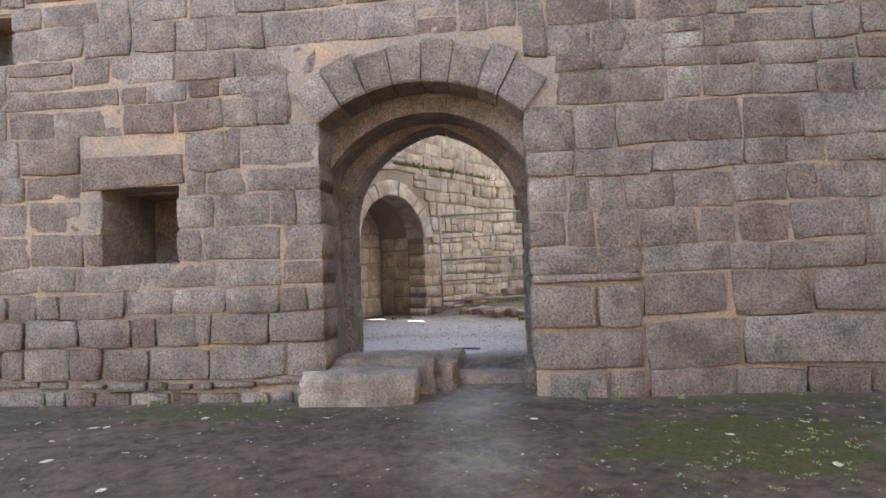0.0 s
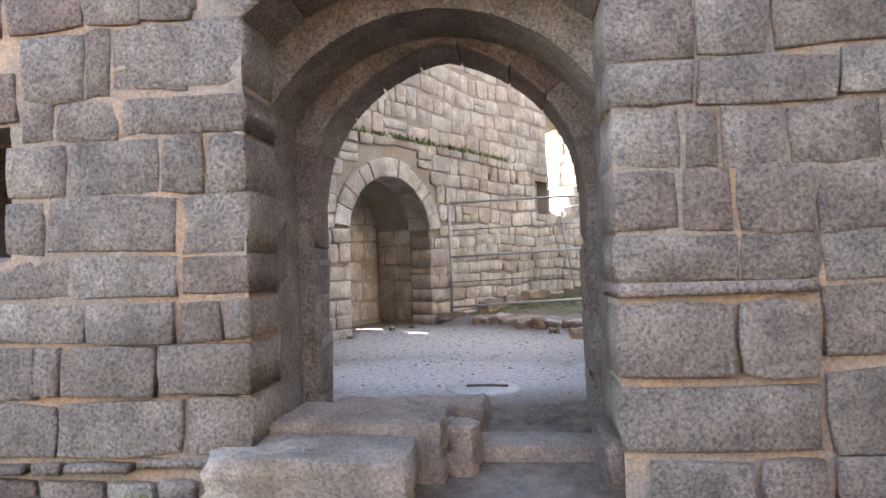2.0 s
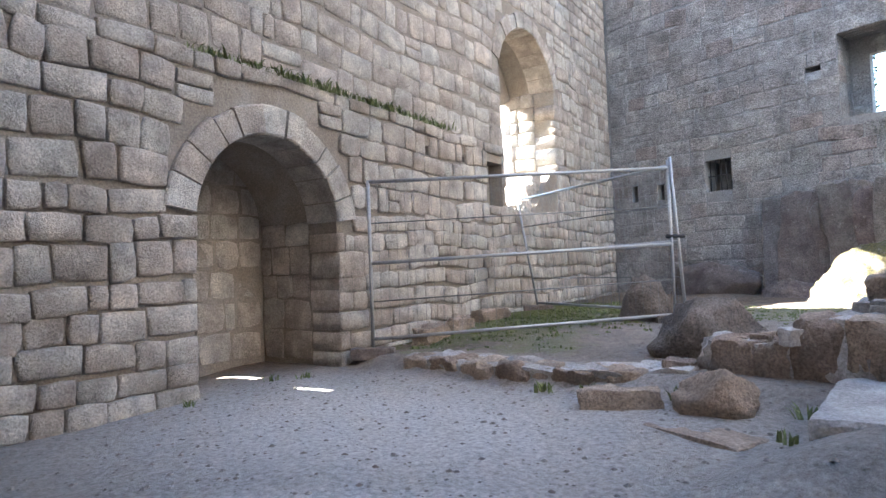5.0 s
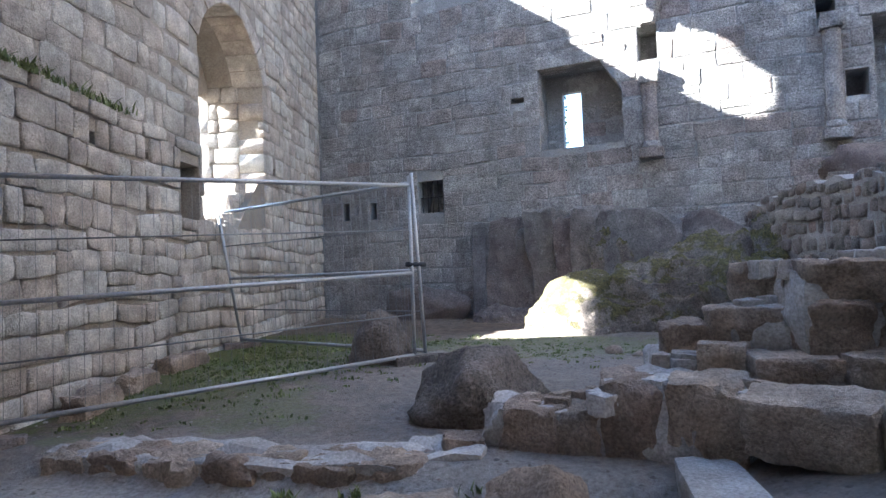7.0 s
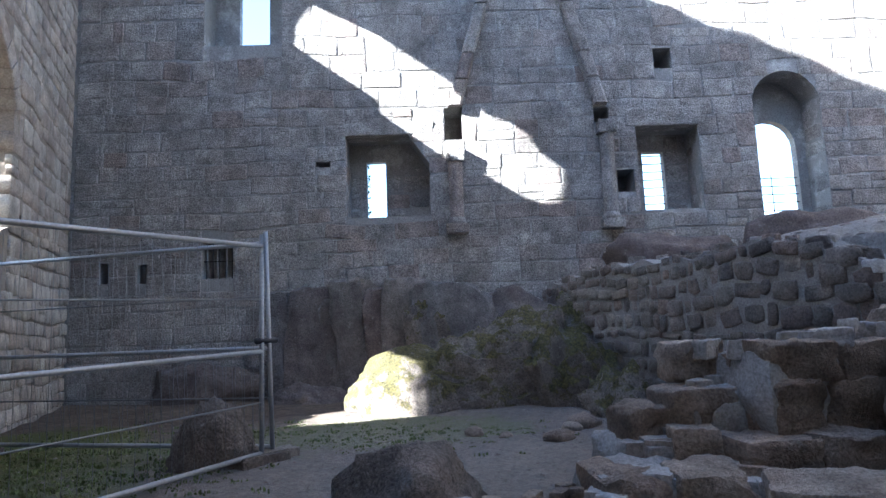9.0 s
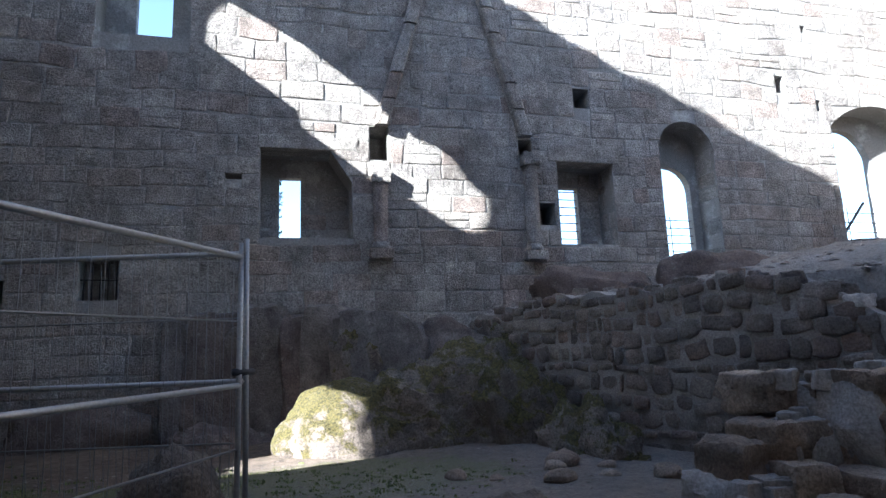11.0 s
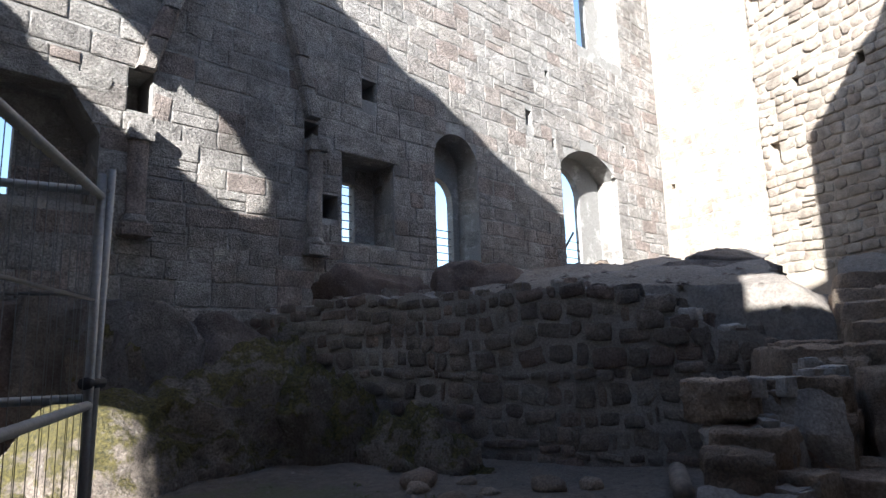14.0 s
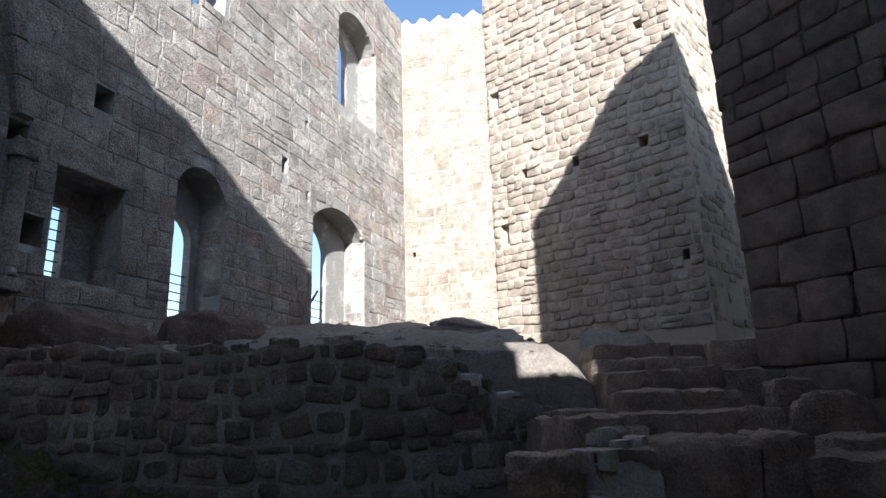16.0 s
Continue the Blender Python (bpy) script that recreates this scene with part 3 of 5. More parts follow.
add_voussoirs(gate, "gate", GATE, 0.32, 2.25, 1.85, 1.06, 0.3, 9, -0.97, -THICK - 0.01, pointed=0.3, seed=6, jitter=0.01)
# one long stone bridges the square hole; the courses keep clear of it
g_open = [g_front, *putlog, Opening(-2.26, -1.13, 2.24, 2.60)]
slots = [(GATE, -1.695, 2.415, 1.12, 0.33, 0.02, 0.6), (GATE, 0.06, 2.62, 0.41, 0.42, 0.004, 0, 0.46), (GATE, 2.48, 2.60, 0.40, 0.44, 0.004, 0, 0.46), (GATE, -0.28, 3.02, 0.5, 0.36, 0.004, 4), (GATE, 2.86, 3.0, 0.52, 0.36, 0.004, -3)]
G_KW = dict(wobble=0.012, warp=0.03, quoin=0.46)
slots += courses(GATE, G0, 0.27, 0.30, 1.2, (0.24, 0.40), (0.26, 0.8), g_open, seed=10, proud=(-0.004, 0.03), joint=0.018, **G_KW)
slots += courses(GATE, 2.28, 3.3, 0.30, 1.2, (0.36, 0.46), (0.5, 1.0), g_open, seed=13, proud=(0.0, 0.03), joint=0.016, **G_KW)
slots += courses(GATE, 3.3, G1, 0.30, 1.2, (0.40, 0.52), (0.55, 1.35), g_open, seed=10, proud=(-0.012, 0.04), joint=0.03, **G_KW)
slots += courses(GATE, G0, G1, 1.2, 3.3, (0.24, 0.42), (0.26, 0.85), g_open, seed=14, proud=(-0.004, 0.018), joint=0.013, **G_KW)
slots += courses(GATE, G0, G1, 3.3, 5.6, (0.24, 0.38), (0.24, 0.75), g_open, seed=11, proud=(-0.004, 0.018), joint=0.013, **G_KW)
slots += courses(GATE, G0, 0.15, 0.0, 0.3, (0.13, 0.2), (0.2, 0.55), [], seed=15, proud=(-0.01, 0.04), joint=0.03, wobble=0.02)
slots += courses(GATE, 2.4, G1, 0.0, 0.3, (0.28, 0.3), (0.35, 0.8), [], seed=16, proud=(-0.01, 0.05), joint=0.03, wobble=0.01)
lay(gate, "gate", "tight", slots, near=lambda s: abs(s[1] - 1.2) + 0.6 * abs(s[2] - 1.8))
slots = courses(GATE, G0, G1, 5.6, 12.5, (0.32, 0.42), (0.4, 0.85), [], seed=12, proud=(-0.01, 0.03))
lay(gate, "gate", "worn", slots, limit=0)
slots = []
for u, way in ((0.22, 1), (2.32, -1)):
    slots += courses(reveal(GATE, u, -0.451, way), 0.0, 0.53, 0.1, 2.6, (0.3, 0.5), (0.27, 0.6), seed=17 + way, proud=(0.0, 0.015))
for u, way in ((0.32, 1), (2.25, -1)):
    slots += courses(reveal(GATE, u, -0.981, way), 0.0, THICK - 0.98, 0.1, 1.9, (0.3, 0.5), (0.44, 0.6), seed=27 + way, proud=(0.0, 0.012))
jamb_front = set_back(GATE, -0.985)
slots += courses(jamb_front, 0.2, 0.32, 0.1, 1.95, (0.3, 0.5), (0.22, 0.4), seed=37, proud=(0.0, 0.01))
slots += courses(jamb_front, 2.25, 2.36, 0.1, 1.95, (0.3, 0.5), (0.22, 0.4), seed=38, proud=(0.0, 0.01))
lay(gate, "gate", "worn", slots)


def mortar_skin(wall, face, u0, u1, z0, z1, step, depth, openings, material):
    """The uneven bed of mortar between the stones: smeared over their edges in places, washed out in others."""
    us, zs = np.arange(u0, u1 + 1e-6, step), np.arange(z0, z1 + 1e-6, step)
    verts, faces = [], []
    for u in us:
        for z in zs:
            n1 = noise.fractal(Vector((u * 1.1, z * 1.4, 4.2)), 0.8, 2.0, 3)
            n2 = noise.fractal(Vector((u * 7.0, z * 7.0, 9.1)), 0.8, 2.0, 3)
            verts.append(face.at(u, depth(u, z) + 0.016 * n1 + 0.012 * n2, z))
    nz = len(zs)
    for a in range(len(us) - 1):
        for b in range(nz - 1):
            u, z = us[a] + step / 2, zs[b] + step / 2
            if any(o.u0 - 0.03 < u < o.u1 + 0.03 and o.bottom(u) - 0.03 < z < o.top(min(max(u, o.u0), o.u1)) + 0.03 for o in openings):
                continue
            faces.append((a * nz + b, (a + 1) * nz + b, (a + 1) * nz + b + 1, a * nz + b + 1))
    return made("mortar", verts, faces, M[material], wall, smooth=True)


def gate_bed(u, z):
    return -0.013 - 0.030 * float(smooth01((1.35 - z) / 0.5)) - 0.006 * float(smooth01((u - 2.0) / 2.0))


mortar_skin(gate, GATE, -6.0, G1, 0.0, 5.6, 0.05, gate_bed, [g_front, *putlog], "gate_mortar")
# its courtyard face: broad bossed blocks, rougher above
slots = courses(GATE_IN, -7.0, G1, 0.2, 5.3, (0.34, 0.5), (0.4, 0.95), [g_back], seed=18, proud=(0.012, 0.04), joint=0.012, warp=0.015, quoin=0.3)
lay(gate, "inner", "worn", slots, near=lambda s: abs(s[1] - 6), limit=200)
slots = courses(GATE_IN, -7.0, G1, 5.3, 13.0, (0.3, 0.45), (0.35, 0.8), [], seed=19, proud=(-0.015, 0.02))
slots += courses(reveal(GATE, G1, 0.0, 1), 0.0, THICK, 1.0, 13.5, (0.34, 0.48), (0.4, 0.9), seed=20, proud=(0.0, 0.03))
lay(gate, "inner", "worn", slots, limit=60)

# ---------------------------------------------------------------- left wall
left = tagged(new("wall_left"), "tall courtyard wall of pale weathered ashlar with a window and a deep arched niche", "wall", kind="structure")
LT = 14.6
l_win = arch(3.82, 6.42, lambda u: float(np.interp(u, [3.82, 4.1, 4.7, 5.2, 5.75, 6.1, 6.42], [3.58, 3.5, 2.97, 2.45, 2.28, 2.3, 2.8])), 5.35, 0.95, ring=0.32, count=12)
l_niche = arch(11.1, 13.14, 0.0, 2.05, 0.93, ring=0.36, count=14)
# a breach high in the wall, ragged below and sloping above; it widens outward
# unseen, its outline traced back from the sunlit strip on the back wall
BREACH_LOW = ([1.87, 2.55, 2.6, 3.12, 3.26, 3.83, 4.0, 4.1], [10.15, 9.72, 9.42, 9.05, 9.12, 8.86, 9.05, 9.45])
BREACH_HIGH = ([1.87, 1.92, 2.05, 2.6, 3.2, 3.5, 3.68, 3.82, 3.95, 4.1], [10.6, 10.95, 11.4, 11.3, 10.9, 10.5, 10.54, 10.45, 10.12, 9.98])
l_up = Opening(1.87, 4.1, lambda u: float(np.interp(u, *BREACH_LOW)), lambda u: float(np.interp(u, *BREACH_HIGH)), cuts=BREACH_LOW[0][1:-1] + BREACH_HIGH[0][1:-1])
l_up_out = Opening(1.75, 4.5, 8.9, 12.6)
# unseen opening placed to let sun onto the higher ground
l_up2 = arch(11.6, 12.6, 7.0, 8.4, 0.4, count=6)
l_holes = [Opening(6.48, 7.1, 2.55, 3.35), Opening(8.92, 9.06, 3.2, 3.34), Opening(7.84, 7.96, 3.22, 3.34), Opening(3.2, 3.33, 3.7, 3.85)]
# added slits, set to throw two sun strips on the ground by the niche
slits = [Opening(12.14, 12.28, 0.42, 0.95), Opening(12.59, 12.71, 1.25, 1.65)]
lcuts = [0.5 * i for i in range(1, 39)]


def left_top(u):
    return LT + 0.12 * math.sin(u * 3.1) * math.sin(u * 7.3)


v, f = solid(LEFT, -1.4, 19.4, -0.02, -0.30, -0.5, left_top, [wider(l_win), wider(l_niche), l_up, l_up2, *l_holes], lcuts)
made("core_front", v, f, M["left_mortar"], left)
v, f = solid(LEFT, -1.4, 19.4, -0.301, -1.10, -0.5, left_top, [wider(l_win), wider(l_niche), l_up_out, l_up2], lcuts)
made("core_middle", v, f, M["left_mortar"], left)
l_outer = Opening(3.82, 6.2, 2.9, lambda u: float(np.interp(u, [3.82, 4.77, 5.5, 5.7, 5.92, 6.05, 6.2], [5.3, 4.9, 4.88, 4.92, 4.6, 4.2, 3.9])), cuts=(4.77, 5.5, 5.7, 5.92, 6.05))
v, f = solid(LEFT, -1.4, 19.4, -1.101, -1.40, -0.5, left_top, [l_outer, wider(l_niche), l_up_out, l_up2], lcuts)
made("core_rear", v, f, M["left_mortar"], left)
v, f = solid(LEFT, 9.5, 15.0, -1.401, -1.8, -0.5, 6.0, slits, ())
made("niche_back", v, f, M["left_mortar"], left)
# unseen slab hides sky behind the slits; offset slits let the sun through
shade = [Opening(o.u0 + 0.08, o.u1 + 0.12, o.bottom(0) + 0.5, o.top(0) + 0.62) for o in slits]
v, f = solid(LEFT, 9.0, 16.5, -2.7, -2.85, -0.5, 7.0, shade, ())
made("outer_skin", v, f, M["left_mortar"], left)
l_all = [l_win, l_niche, *l_holes]
lower = courses(LEFT, 0.0, 19.0, 0.2, 3.7, (0.22, 0.34), (0.24, 0.58), l_all, seed=21, proud=(0.015, 0.055), joint=0.012, wobble=0.015, warp=0.09, quoin=0.5)
upper = courses(LEFT, 0.0, 19.0, 3.7, 8.9, (0.25, 0.38), (0.28, 0.65), l_all + [l_up2, l_up], seed=22, proud=(-0.01, 0.014), joint=0.012, wobble=0.015, warp=0.09, quoin=0.5)
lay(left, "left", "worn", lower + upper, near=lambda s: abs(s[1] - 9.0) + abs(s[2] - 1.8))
slots = courses(set_back(LEFT, -1.40), 11.1, 13.14, 0.3, 3.0, (0.3, 0.42), (0.3, 0.55), slits, seed=23, proud=(0.0, 0.03))
for u, way, o in ((13.14, -1, l_niche), (11.1, 1, l_niche)):
    slots += courses(reveal(LEFT, u, -0.5, way), 0.0, 0.9, 0.3, 2.1, (0.3, 0.42), (0.3, 0.55), seed=24, proud=(-0.005, 0.015))
slots += courses(reveal(LEFT, 3.82, -0.5, 1), 0.0, 0.9, 3.6, 5.4, (0.25, 0.36), (0.3, 0.55), seed=25, proud=(-0.005, 0.02))
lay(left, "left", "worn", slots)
add_voussoirs(left, "left", LEFT, 11.1, 13.14, 2.05, 0.93, 0.36, 11, 0.03, -0.5, seed=8)
add_voussoirs(left, "left", LEFT, 3.82, 6.42, 5.35, 0.95, 0.32, 11, 0.0, -0.6, seed=9)

# ---------------------------------------------------------------- back wall
back = tagged(new("wall_back"), "tall grey ashlar courtyard wall with windows, an arched doorway and fireplace remains", "wall", kind="structure")


def back_top(u):
    return float(np.interp(u, [-17, -1.9, -1.85, -0.85, -0.75, 0.2, 4.5, 7.5, 9.5], [14.5, 14.0, 10.7, 10.8, 12.2, 13.5, 16.4, 17.0, 17.2])) + 0.12 * math.sin(u * 4) * math.sin(u * 9.0)


w1 = Opening(-10.52, -8.78, lambda u: 4.2, lambda u: 5.95 - (0.0 if u < -9.2 else (u + 9.2) * 1.5), cuts=(-9.2,))
w2 = Opening(-4.40, -3.08, 4.15, 5.95)
bdoor = arch(-1.85, -0.42, 3.85, 6.5, 0.58, ring=0.0, count=12)
arch3 = arch(3.1, 6.05, 4.3, 7.25, 0.6, count=12)
upw = Opening(-13.5, -11.85, 8.05, 10.0)
upw3 = arch(4.35, 6.9, 11.3, 14.3, 0.7, count=10)
front_holes = [w1, w2, bdoor, arch3, upw, upw3, Opening(-3.89, -3.5, 7.22, 7.68), Opening(-8.43, -8.05, 5.8, 6.5), Opening(-5.26, -4.95, 6.03, 6.4), Opening(-4.86, -4.5, 4.55, 5.03), Opening(-15.57, -15.38, 3.02, 3.45), Opening(-14.8, -14.61, 3.0, 3.4), Opening(-13.5, -12.85, 3.05, 3.8), Opening(-11.15, -10.85, 5.3, 5.42), Opening(1.6, 1.85, 8.0, 8.45), Opening(2.75, 2.9, 7.6, 7.9), Opening(6.6, 6.75, 8.3, 8.5), Opening(2.6, 2.75, 9.7, 9.9)]
deep = [Opening(-10.16, -9.74, 4.2, 5.57), Opening(-4.08, -3.6, 4.15, 5.58), arch(-1.8, -0.63, 3.9, 5.6, 0.6, count=10), arch(3.12, 4.95, 4.4, 6.7, 0.75, count=10), Opening(-12.95, -12.28, 8.05, 9.6), arch(4.45, 6.05, 11.3, 14.0, 0.7, count=10)]
bcuts = [-17.5 + 0.25 * i for i in range(108)] + [-1.9, -1.85, -0.85, -0.75]
v, f = solid(BACK, -17.5, 9.6, -0.012, -0.7, -1.0, back_top, front_holes, bcuts)
made("core_front", v, f, M["back_mortar"], back)
v, f = solid(BACK, -17.5, 9.6, -0.701, -0.9, -1.0, back_top, deep, bcuts)
made("core_rear", v, f, M["back_mortar"], back)
slots = courses(BACK, -16.15, 9.2, 0.4, 3.75, (0.3, 0.42), (0.4, 0.85), front_holes, seed=31, proud=(0.004, 0.02), joint=0.010, warp=0.05)
slots += courses(BACK, -16.15, 9.2, 3.75, 17.0, (0.32, 0.45), (0.4, 0.95), front_holes, top=back_top, seed=32, proud=(0.0, 0.016), joint=0.012, warp=0.07)
lay(back, "back", "ashlar", slots, near=lambda s: abs(s[1] + 6.0) + abs(s[2] - 4.5))
slots = []
for o in (w1, w2, bdoor, arch3, upw3):
    for u, way in ((o.u0, 1), (o.u1, -1)):
        slots += courses(reveal(BACK, u, -0.04, way), 0.0, 0.64, o.bottom(u), o.top(u), (0.3, 0.42), (0.28, 0.64), seed=int(u * 10) + 300, proud=(-0.004, 0.012), warp=0.03)
    if o in (w1, w2):
        slots += courses(set_back(BACK, -0.70), o.u0, o.u1, o.bottom(o.u0), min(o.top(o.u0), o.top(o.u1)) + 0.1, (0.3, 0.42), (0.28, 0.64), deep, seed=int(o.u0 * 10) + 360, proud=(-0.004, 0.012))
lay(back, "back", "ashlar", slots)

# ---------------------------------------------------------------- end wall and tower
end = tagged(new("wall_end"), "sunlit pale stone end wall closing the courtyard", "wall", kind="structure")
e_holes = [Opening(0.28, 0.42, 7.4, 7.6)]
v, f = solid(END, -0.6, 4.0, -0.03, -1.2, -1.0, lambda u: 17.1 - 0.12 * u + 0.15 * math.sin(u * 9), e_holes, [0.2 * i for i in range(20)])
made("core", v, f, M["tower_mortar"], end)
lay(end, "tower", "ashlar", courses(END, 0, 3.6, 3.5, 16.4, (0.3, 0.4), (0.4, 0.8), e_holes, seed=41, proud=(-0.025, -0.01), warp=0.06), limit=300)
tower = tagged(new("tower"), "tall square tower of rough tan bossed masonry", "tower")
t_holes = [Opening(0.1, 0.5, 12.5, 13.1), Opening(0.25, 0.6, 7.4, 8.1), Opening(5.45, 5.75, 9.3, 9.65), Opening(3.2, 3.45, 9.35, 9.7), Opening(1.25, 1.5, 9.5, 9.85), Opening(6.3, 6.5, 5.75, 6.05), Opening(5.7, 5.98, 13.1, 13.4)]
v, f = solid(TOWER, 0, 6.9, -0.03, -0.6, -1.0, 24.0, t_holes)
made("tower_front", v, f, M["tower_mortar"], tower)
v, f = solid(TOWER, 0, 6.9, -0.601, -7.0, -1.0, 24.0)
made("tower_body", v, f, M["tower_mortar"], tower)
slots = courses(TOWER, 0, 6.85, 4.0, 20.0, (0.26, 0.38), (0.3, 0.7), t_holes, seed=42, proud=(-0.02, 0.05), warp=0.08)
slots += courses(TOWER_SIDE, 0.05, 6.9, 4.0, 20.0, (0.26, 0.38), (0.3, 0.7), [], seed=43, proud=(-0.02, 0.05), warp=0.08)
lay(tower, "tower", "rubble", slots, near=lambda s: s[2], limit=250)

# plain unseen walls added to cut light: beside the tower, outside the gate
SHADE_LANE = Face(-1.5, 7.0, 6.42, -2.52, flip=True)
shade_lane = tagged(new("shade_wall_lane"), "unseen plain wall added beside the tower to cut its light", "wall", kind="structure")
v, f = solid(SHADE_LANE, 0.0, 14.0, 0.0, -0.8, -1.0, 10.5)
made("core", v, f, M["tower_mortar"], shade_lane)
# this one keeps sky and ground light off the gate's outer face
shade_yard = tagged(new("shade_wall_yard"), "unseen plain wall added behind the outer yard to dim the gate face", "wall", kind="structure")
v, f = solid(set_back(GATE, 11.5), -9.0, 9.0, 0.0, 0.8, -1.0, 6.2)
made("core", v, f, M["inner"], shade_yard)

# ---------------------------------------------------------------- rubble wall
rubble = tagged(new("wall_rubble"), "low retaining wall of dark rubble stones in pale mortar", "wall", kind="structure")


def rubble_top(u):
    return float(np.interp(u, [-0.9, 0, 1.3, 2.8, 3.7, 4.5, 5.1, 5.5, 5.8, 6.2, 6.7], [2.55, 2.65, 2.74, 2.68, 2.64, 2.68, 2.56, 2.45, 2.22, 2.05, 1.9])) + 0.05 * math.sin(u * 9)


v, f = solid(RUBBLE, -0.9, 6.7, 0.004, -0.55, -0.2, rubble_top, [], [-0.9 + 0.15 * i for i in range(51)])
made("core", v, f, M["rubble_mortar"], rubble)
raw = courses(RUBBLE, -0.9, 6.7, 0.3, 2.95, (0.13, 0.27), (0.13, 0.44), [], top=rubble_top, seed=51, proud=(0.012, 0.06), joint=0.022, wobble=0.03, warp=0.14)
rr = random.Random(3)
slots = [(q[0], q[1], q[2] + rr.uniform(-0.02, 0.02), q[3] * rr.uniform(0.84, 1.10), q[4] * rr.uniform(0.84, 1.15), q[5], rr.uniform(-10, 10)) for q in raw]
lay(rubble, "rubble", "rubble", slots)
# stones bedded in cement along its broken top
rt = random.Random(77)
CAPS = [(u, rt.uniform(-0.5, -0.08)) for u in np.arange(-0.8, 6.6, 0.13)]



# ---------------------------------------------------------------- fireplace remains and window fittings on the back wall
def on_ground(x, y, sink=0.0):
    return float(ground_height(x, y)) - sink


def block(name, x, y, z0, z1, length, depth, turn, seed, material, label="", parent=None, category="stone", tilt=0.0, rough=1.0, group=""):
    """A squared stone with broken corners, chipped edges and uneven faces."""
    rng = random.Random(seed)
    bm = bmesh.new()
    bmesh.ops.create_cube(bm, size=1)
    bmesh.ops.subdivide_edges(bm, edges=bm.edges[:], cuts=9, use_grid_fill=True)
    h = z1 - z0
    size = Vector((length, depth, h))
    least = min(size)
    off = Vector((seed * 2.3, seed * 1.1, seed * 4.7))
    planes = []
    for _ in range(5 if rough > 0.6 else 2):
        v = Vector((rng.choice((-1, 1)) * rng.uniform(0.4, 1), rng.choice((-1, 1)) * rng.uniform(0.4, 1), rng.choice((-0.3, 0.4, 1)) * rng.uniform(0.3, 1))).normalized()
        reach = sum(abs(c) * q / 2 for c, q in zip(v, size))
        planes.append((v, reach - least * rng.uniform(0.05, 0.22) * min(rough, 1.2)))
    skew = Vector((rng.uniform(-0.12, 0.12), rng.uniform(-0.12, 0.12), 0)) * rough
    for v in bm.verts:
        p = v.co.copy()
        k = 0.5 / max((abs(p.x) ** 12 + abs(p.y) ** 12 + abs(p.z) ** 12) ** (1 / 12), 1e-6)
        p *= 0.3 + 0.7 * min(k, 1.0)
        w = Vector((p.x * length + skew.x * p.z * h, p.y * depth + skew.y * p.z * h, p.z * h))
        for nrm, dist in planes:
            over = w.dot(nrm) - dist
            if over > 0:
                w -= nrm * over
        q = p.normalized()
        big = noise.fractal(w * 3.0 + off, 0.9, 2.0, 4)
        small = noise.fractal(w * 11 + off, 0.8, 2.0, 3)
        w += q * (big * 0.06 + small * 0.034) * rough * min(1.0, least / 0.3)
        v.co = w + Vector((0, 0, h / 2))
    me = bpy.data.meshes.new(name)
    bm.to_mesh(me)
    bm.free()
    me.materials.append(M[material])
    me.polygons.foreach_set("use_smooth", [True] * len(me.polygons))
    me.set_sharp_from_angle(angle=radians(38))
    ob = new(name, me)
    ob.parent = parent
    ob.matrix_basis = pose(x, y, z0, tilt, 0, turn)
    if label:
        tagged(ob, label, category, group)
    return ob


def lathe_half(name, x, y, profile, material, parent, sides=14):
    """A round shaft from (z, radius) pairs."""
    verts, faces = [], []
    for z, r in profile:
        verts += [(x + r * math.cos(2 * math.pi * k / sides), y + r * math.sin(2 * math.pi * k / sides), z) for k in range(sides)]
    for i in range(len(profile) - 1):
        for k in range(sides):
            faces.append((i * sides + k, i * sides + (k + 1) % sides, (i + 1) * sides + (k + 1) % sides, (i + 1) * sides + k))
    faces += [tuple(range(sides))[::-1], tuple((len(profile) - 1) * sides + k for k in range(sides))]
    return made(name, verts, faces, material, parent, smooth=True)


# broken stones left in the sill of the window in the left wall
rw = random.Random(12)
for k in range(9):
    u, w = 4.55 + 0.14 * k, -rw.uniform(0.12, 0.5)
    x, y, _ = LEFT.at(u, w, 0)
    zb = l_win.bottom(u)
    block("sill_stone", x, y, zb - 0.08, zb + rw.uniform(0.12, 0.42), rw.uniform(0.18, 0.34), rw.uniform(0.2, 0.35), 108.6 + rw.uniform(-15, 15), 880 + k, "left", parent=left, rough=0.9)


for cx, ztop in ((-8.24, 5.5), (-5.05, 6.0)):
    col = tagged(new("fireplace_column"), "weathered grey half-round fireplace colonnette on a moulded base", "column", "fireplace columns")
    lathe_half("shaft", cx, 18.16, [(4.12, 0.16), (4.16, 0.14), (ztop - 0.25, 0.15), (ztop - 0.2, 0.15)], M["back"], col)
    lathe_half("base", cx, 18.16, [(3.98, 0.19), (4.02, 0.2), (4.06, 0.17), (4.12, 0.16)], M["back"], col)
    block("plinth", cx, 18.16, 3.78, 3.98, 0.46, 0.36, 0, int(cx * -10), "back", parent=col, rough=0.5)
    block("capital", cx, 18.16, ztop - 0.2, ztop + 0.08, 0.36, 0.34, 0, int(cx * -13), "back", parent=col, rough=0.6)
hood = tagged(new("chimney_hood"), "broken slanting stone ribs of a lost chimney hood on the wall", "chimney")
